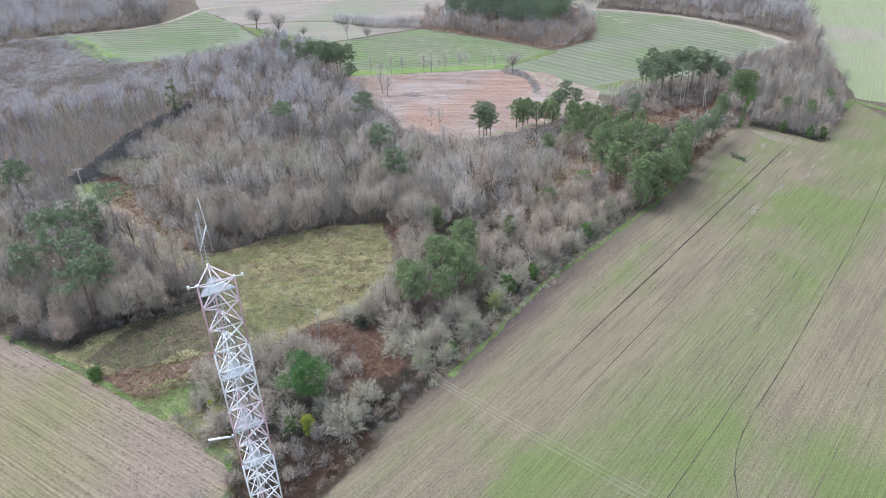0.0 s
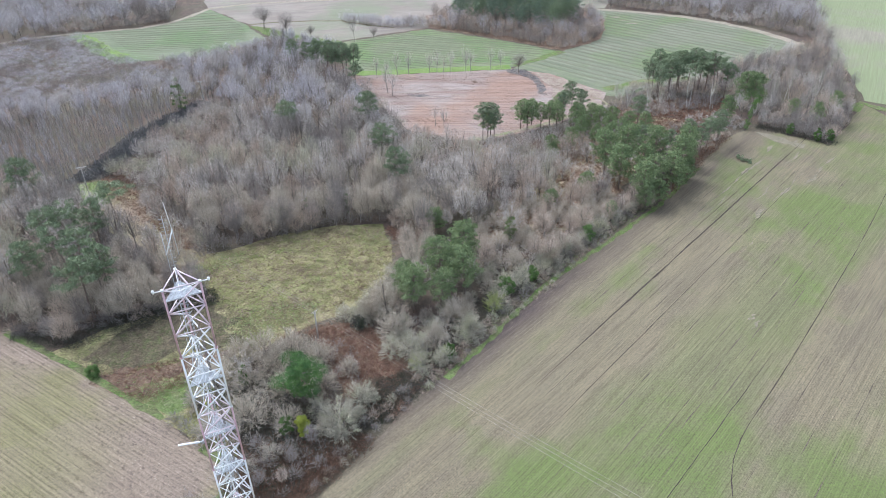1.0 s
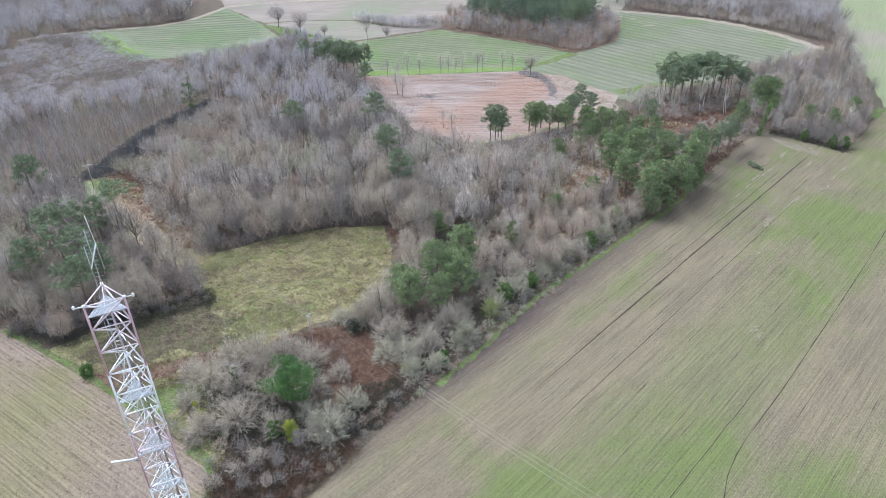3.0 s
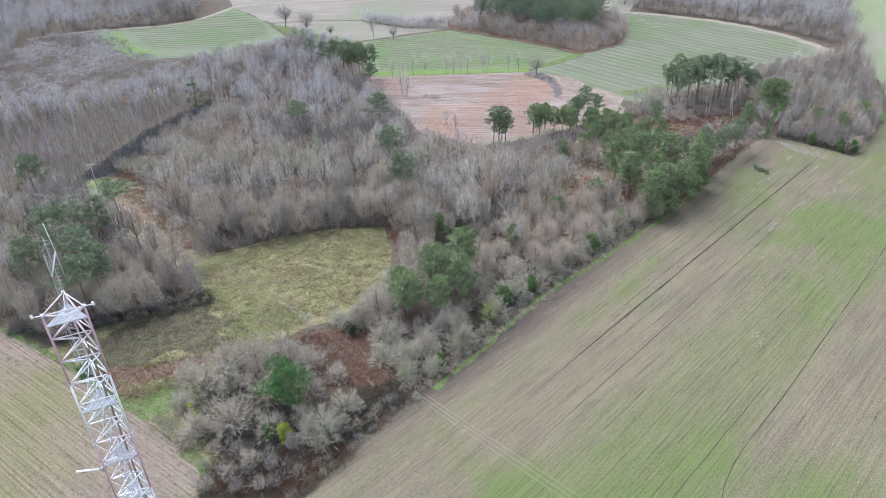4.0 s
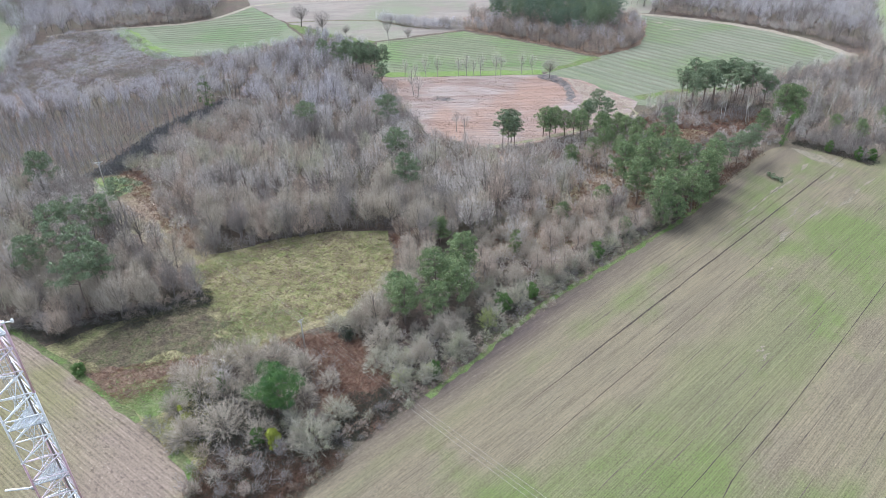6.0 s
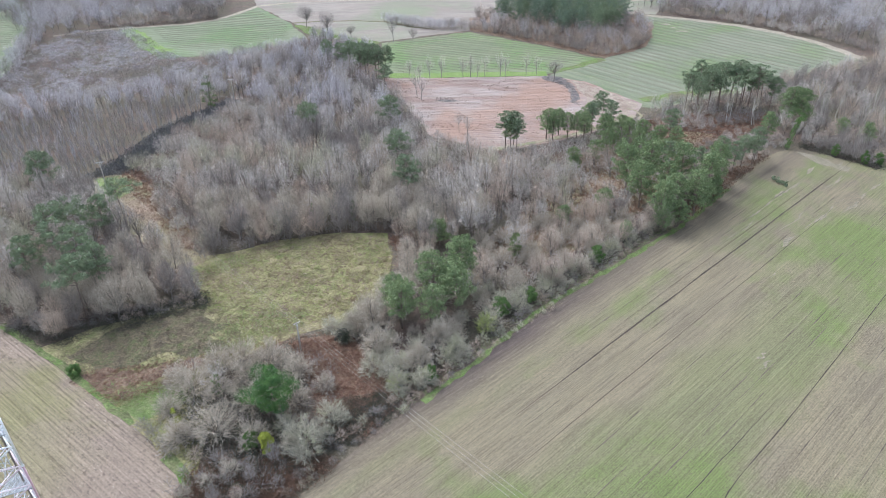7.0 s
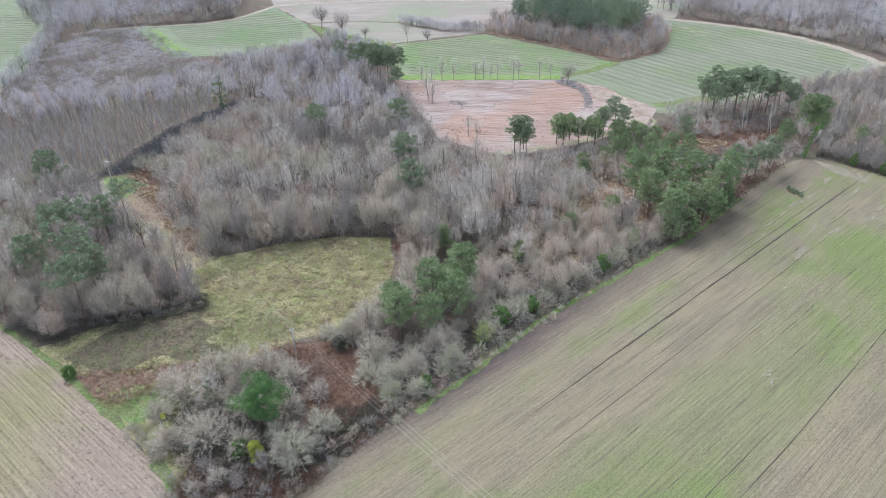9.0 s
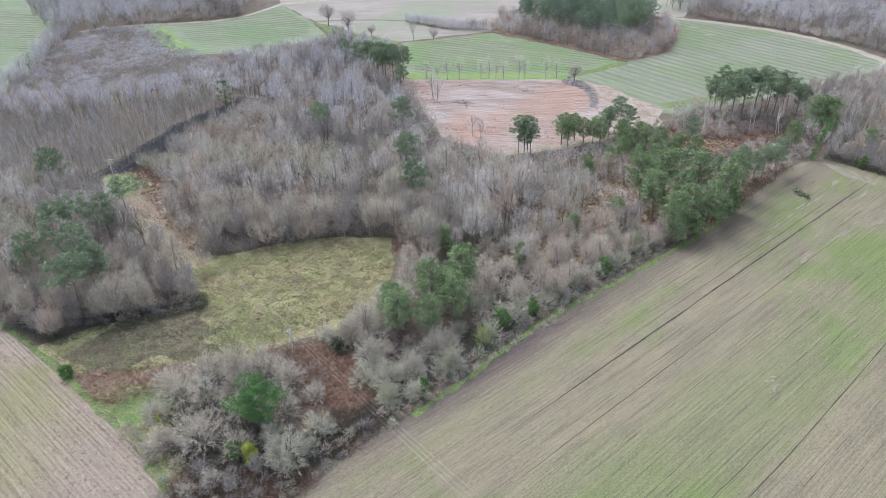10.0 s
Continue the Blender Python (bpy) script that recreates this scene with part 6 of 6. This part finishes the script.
cover("bracken", [(-67, 101), (-60, 95), (-53, 94.5), (-44, 103), (-40, 108.5), (-46, 108), (-56, 104.5)], 0.85, FRONDS, 0.5, 1.0, 75, M["frond"], "dead red-brown bracken at the meadow's edge", "bracken")
cover("green_grass", [(-64, 98), (-55, 93), (-44, 101), (-38, 108), (-40, 111), (-48, 107), (-58, 103)], 1.15, GRASS, 0.6, 1.2, 145, M["lushblade"], "bright tufts among the bracken", "grass")
cover("straw_grass", [(-44, 104), (-33, 111), (-22, 117), (-18, 121), (-24, 122), (-33, 116), (-43, 109)], 0.9, GRASS, 0.7, 1.3, 157, M["slash"], "pale straw grass at the meadow's foot", "grass")
cover("bracken", [(-42, 104.5), (-33, 110), (-22, 115), (-21, 118), (-33, 113.5), (-43, 108)], 1.3, FRONDS, 0.6, 1.0, 159, M["frond"], "dead bracken at the meadow's foot", "bracken")
cover("bracken", [(56, 222), (82, 214), (100, 232), (104, 250), (75, 247), (60, 241)], 1.5, FRONDS, 0.9, 1.5, 169, M["frond"], "russet bracken below the tall pines", "bracken")
cover("straw_grass", [(22, 205), (30, 212), (40, 212), (48, 205), (44, 198), (34, 197), (26, 199)], 1.0, GRASS, 1.0, 2.0, 171, M["slash"], "pale dead grass in the opening", "grass")
cover("ride_grass", [(-60, 146), (-63, 142), (-84, 160), (-98, 172), (-108, 184), (-104, 188), (-92, 176), (-74, 160)], 1.0, GRASS, 0.8, 1.5, 111, M["slash"], "pale dry grass on the ride", "grass")
cover("bracken", [(8, 150), (18, 146), (30, 152), (44, 164), (56, 186), (70, 205), (62, 222), (48, 225), (36, 210), (30, 190), (20, 176), (14, 164)], 1.7, FRONDS, 0.8, 1.4, 77, M["frond"], "dead bracken on the open wood floor", "bracken")
cover("bracken", [(-34, 83), (-26, 86), (-18, 84), (-19, 76), (-28, 62), (-40, 48), (-44, 52), (-34, 66)], 1.1, FRONDS, 0.8, 1.3, 79, M["frond"], "dead bracken under the thicket", "bracken")
cover("bracken", [(-60, 148), (-64, 146), (-78, 160), (-92, 174), (-104, 186), (-102, 192), (-97, 191), (-87, 178), (-72, 163), (-59, 148)], 1.35, FRONDS, 0.7, 1.3, 81, M["frond"], "dead bracken on the ride", "bracken")
# brambles, in a strip widened to stand for the shadow below the wood
cover("bramble", [(-89, 113), (-79, 108), (-67, 114.5), (-51, 124), (-49.5, 126), (-54, 130), (-68, 121), (-78, 113.5), (-88, 116)], 1.5, MOUND, 0.6, 1.0, 83, M["bramble"], "dark bramble fringe of the wood, widened to stand for shade", "bramble")
cover("bramble", [(-18, 77), (-2, 99), (20, 130), (41, 152), (57, 168), (72, 188), (70, 190), (54, 170), (38, 154), (16, 134), (-7, 103), (-24, 80), (-42, 50), (-38, 49)], 1.6, MOUND, 0.45, 0.8, 85, M["bramble"], "dark bramble fringe of the hedge", "bramble")
# dark strip added in place of the shade on the coppice's front stems
cover("bramble", [(-112, 185), (-109, 205), (-107, 222), (-101, 240), (-94, 254), (-88, 252), (-93, 238), (-98, 221), (-100, 204), (-104, 187)], 1.5, MOUND, 0.8, 1.3, 87, M["brush"], "dark growth standing in for the coppice's shaded front", "bramble")
wood("bramble", [(-160, 252), (-198, 262), (-206, 290), (-216, 320), (-214, 350), (-186, 356), (-151, 317), (-132, 304), (-110, 292), (-114, 280), (-133, 260)], 4.4, HUMMOCK, 0.8, 1.9, 89, [(0.4, "twigdark"), (0.6, "twigcool")],
     "grey-brown hummocks of old bramble", "bramble")
cover("bramble", [(-13, 99), (-7, 101), (-3, 97.5), (-10, 88), (-15.5, 84), (-17, 91)], 1.1, MOUND, 0.45, 0.8, 181, M["bramble"], "dull bramble between bracken and field", "bramble")
cover("bramble", [(-44, 52), (-37, 50), (-18, 76), (-12, 84), (-17, 85), (-24, 82), (-33, 81), (-35, 76), (-32, 70), (-38, 60)], 1.1, MOUND, 0.6, 1.1, 161, M["russet"], "russet bramble and bracken at the thicket's end", "bramble")
cover("undergrowth", [(-47, 104), (-20, 112), (-14, 96), (-20, 78), (-30, 64), (-40, 70), (-34, 80), (-48, 92)], 3.0, TANGLE, 0.7, 1.2, 91, M["twigdark"], "tangled leafless undergrowth", "undergrowth")
cover("bramble", [(-44, 96), (-34, 100), (-22, 92), (-18, 82), (-28, 66), (-36, 72), (-33, 82), (-42, 88)], 1.8, MOUND, 0.6, 1.2, 131, M["bramble"], "dark bramble under the thicket", "bramble")
cover("undergrowth", [(-20, 118), (0, 130), (20, 134), (40, 154), (60, 172), (58, 176), (30, 150), (0, 146), (-12, 134), (-18, 122), (-4, 101), (6, 114)], 3.0, TANGLE, 0.8, 1.4, 93, M["twig"], "tangled leafless undergrowth behind the hedge", "undergrowth")

# ---- vineyards: trellis rows ----
def vine_rows(outline, angle, gap, label, seed):
    """One thing for each row: posts, and the cut vines on their wires."""
    a = radians(angle)
    u, v = np.array([math.cos(a), math.sin(a)]), np.array([-math.sin(a), math.cos(a)])
    P = np.array(outline)
    rs = np.random.RandomState(seed)
    for o in np.arange((P @ v).min() + 2, (P @ v).max() - 1, gap):
        t = np.arange((P @ u).min(), (P @ u).max(), 1.2)
        q = t[:, None] * u + o * v
        q = q[inside(outline, q[:, 0], q[:, 1])]
        if len(q) < 5:
            continue
        s = Soup()
        s.tube([(x, y, 0.75 + rs.uniform(-0.1, 0.1)) for x, y in q], [0.055 * rs.uniform(0.6, 1.4) for _ in q], 4)
        row = tagged(new("grape_trellis", mesh_of("grape_trellis", *s.get(), M["vine"])), label, "trellis", "vineyard trellises")
        s = Soup()
        s.spikes(np.c_[q, 0 * q[:, 0]], np.c_[q + rs.uniform(-0.1, 0.1, q.shape), 1.0 + 0 * q[:, 0]], np.full(len(q), 0.05), rs)
        s.spikes(np.c_[q, 0.7 + 0 * q[:, 0]], np.c_[q + u * rs.uniform(-1.2, 1.2, (len(q), 1)), 1.0 + rs.uniform(0, 0.3, len(q))], np.full(len(q), 0.09), rs)
        tagged(hold("cane_tangle", mesh_of("cane_tangle", *s.get(), M["vine"]), row), kind="stuff")
        s = Soup()
        for x, y in q[::6]:
            s.tube([(x, y, -0.1), (x, y, 1.3)], [0.022, 0.022], 4, True)
        tagged(hold("trellis_posts", mesh_of("trellis_posts", *s.get(), M["vine"]), row), kind="stuff")


vine_rows([(-47, 334), (-8.6, 354), (32, 328), (49, 313), (30, 296), (10, 292), (-34, 289)], -19.0, 3.4, "low trellis of pruned leafless vines on grass", 1)
vine_rows([(82, 384), (119, 365), (148, 336), (156, 314), (136, 301), (106, 277), (82, 272), (64, 266), (50, 284), (38, 293), (55, 311), (73, 328), (82, 350)], -45.0, 4.4, "low trellis of pruned leafless vines on grass", 2)
vine_rows([(-224, 306), (-258, 376), (-320, 390), (-330, 300)], 8.0, 4.0, "low trellis of pruned leafless vines on grass", 4)
vine_rows([(-176, 359), (-158, 366), (-142, 384), (-135, 404), (-106, 370), (-97, 346), (-116, 329), (-146, 322)], -12.0, 3.4, "low trellis of pruned leafless vines on grass", 3)

cover("undergrowth", [(-17, 214), (-8, 198), (5, 189), (16, 190), (30, 190), (44, 206), (58, 222), (60, 238), (44, 228), (38, 222), (20, 212), (4, 212), (-12, 221)], 2.7, TANGLE, 0.8, 1.6, 103, M["twig"],
      "brown leafless scrub below the cleared ground", "undergrowth")
cover("undergrowth", [(8, 150), (30, 152), (56, 186), (70, 205), (62, 218), (40, 205), (20, 176)], 4.0, TANGLE, 0.8, 1.5, 105, M["twig"], "leafless scrub in the bracken", "undergrowth")
cover("undergrowth", [(-61, 143), (-42, 152), (-28, 157.5), (-14, 160.5), (-13, 162), (-28, 160), (-43, 154.5), (-62, 146)], 1.6, TANGLE, 0.8, 1.5, 107, M["twigdark"], "leafless fringe of the wood", "undergrowth")
wood("woodland", [(-17, 214), (-8, 198), (5, 189), (16, 190), (26, 200), (16, 208), (4, 208), (-11, 218)], 5.5, MID, 0.4, 0.65, 109, BROWN, "young leafless trees below the cleared ground")

# ---- slash on the cleared ground ----
SLASH = [tuft_soup(960 + i, 14, 0.7, 0.22, 0.09, 5.0) for i in range(4)]
CUT = [(-36, 280), (-15, 282), (10, 284), (24, 287), (42, 280), (58, 257), (54, 242), (38, 229), (17, 217), (4, 217), (-12, 227), (-21, 247), (-29, 262)]
rs = np.random.RandomState(97)
lines = []
for k, y in enumerate(np.arange(214, 290, 2.3)):
    x = np.arange(-45, 64, 0.75)
    q = np.stack([x + rs.uniform(-0.6, 0.6, x.size), y - 0.03 * x + rs.normal(0, 0.4, x.size) + 0.8 * np.sin(x * 0.09 + 1.3 * k)], 1)
    lines.append(q[inside(CUT, q[:, 0], q[:, 1]) & (rs.uniform(0, 1, x.size) < 0.25 + 0.5 * np.abs(np.sin(x * 0.05 + 1.7 * k)))])
V, T = joined(np.concatenate(lines), SLASH, 0.6, 1.3, 98)
tagged(new("slash_rows", mesh_of("slash_rows", V, T, M["slash"])), "low rows of cut slash on the cleared ground", "slash", kind="stuff")
cover("brush_pile", [(27, 289), (34, 287), (37, 280), (39, 268), (38, 258), (36.8, 260), (36.5, 269), (34, 277), (28.5, 282)], 0.55, SLASH, 0.5, 1.0, 99, M["brush"], "dark strip of old brush on the cleared ground", "brush")
V, T = joined(scatter([(-15, 257), (-8, 256), (-6, 258.5), (-13, 259.5)], 1.4, 101), TANGLE, 0.35, 0.5, 102)
tagged(new("brush_heap", mesh_of("brush_heap", V, T, M["brush"])), "dark heap of cut brush", "brush heap", kind="stuff")

# fallen branch in the wheat, brambles of the end hedge and bare soil at the field's corner
rs = np.random.RandomState(990)
s = Soup()
s.tube([(-4.0, 0, 0.3), (-1, 0.3, 0.45), (2, -0.1, 0.35), (4.2, 0.4, 0.15)], [0.16, 0.12, 0.08, 0.03], 6)
for k in range(9):
    x = rs.uniform(-2.5, 3.8)
    s.tube([(x, 0.1, 0.35), (x + rs.uniform(0.4, 1.4), rs.uniform(-1.6, 1.6), rs.uniform(0.2, 0.9))], [0.05, 0.015], 4)
limb = s.get()
s = Soup()
for k in range(24):
    clumps(rs, s, [np.array([rs.uniform(-3.2, 4.2), rs.normal() * 0.75, rs.uniform(0.25, 0.7)])], 0.65, 60, 0.26)
fb = tree_kind("fallen_branch", [("limb", mesh_of("limb", *limb, M["bark"]), ""), ("needles", mesh_of("needles", *s.get(), M["needle"]), "dull green needles")], "fallen pine bough lying in the wheat", "branch", "")
fb.matrix_basis = pose(91.2, 193.9, 0.06, 0, 0, -62) @ Matrix.Diagonal((0.72, 0.85, 1, 1))
cover("bramble", [(104, 219.5), (122, 203.5), (124, 206), (106, 222)], 1.8, MOUND, 0.6, 1.0, 127, M["bramble"], "dark bramble foot of the end hedge", "bramble")
cover("bramble", [(60, 170), (75, 189), (93, 212), (91, 213), (73, 192), (58, 172)], 1.6, MOUND, 0.7, 1.1, 129, M["russet"], "russet growth under the pines", "bramble")
sheet("bare_soil", [(103, 216), (107, 214), (112, 207), (115, 205), (113, 202), (108, 206), (105, 211)], 0.075, M["palesoil"], "pale bare soil in the field's corner", "soil", 1.1, 2.0)

# first trees of a kind that no place called for
for firsts in KIND.values():
    for f in firsts:
        if f["free"]:
            for ob in list(f["ob"].children) + [f["ob"]]:
                bpy.data.objects.remove(ob)
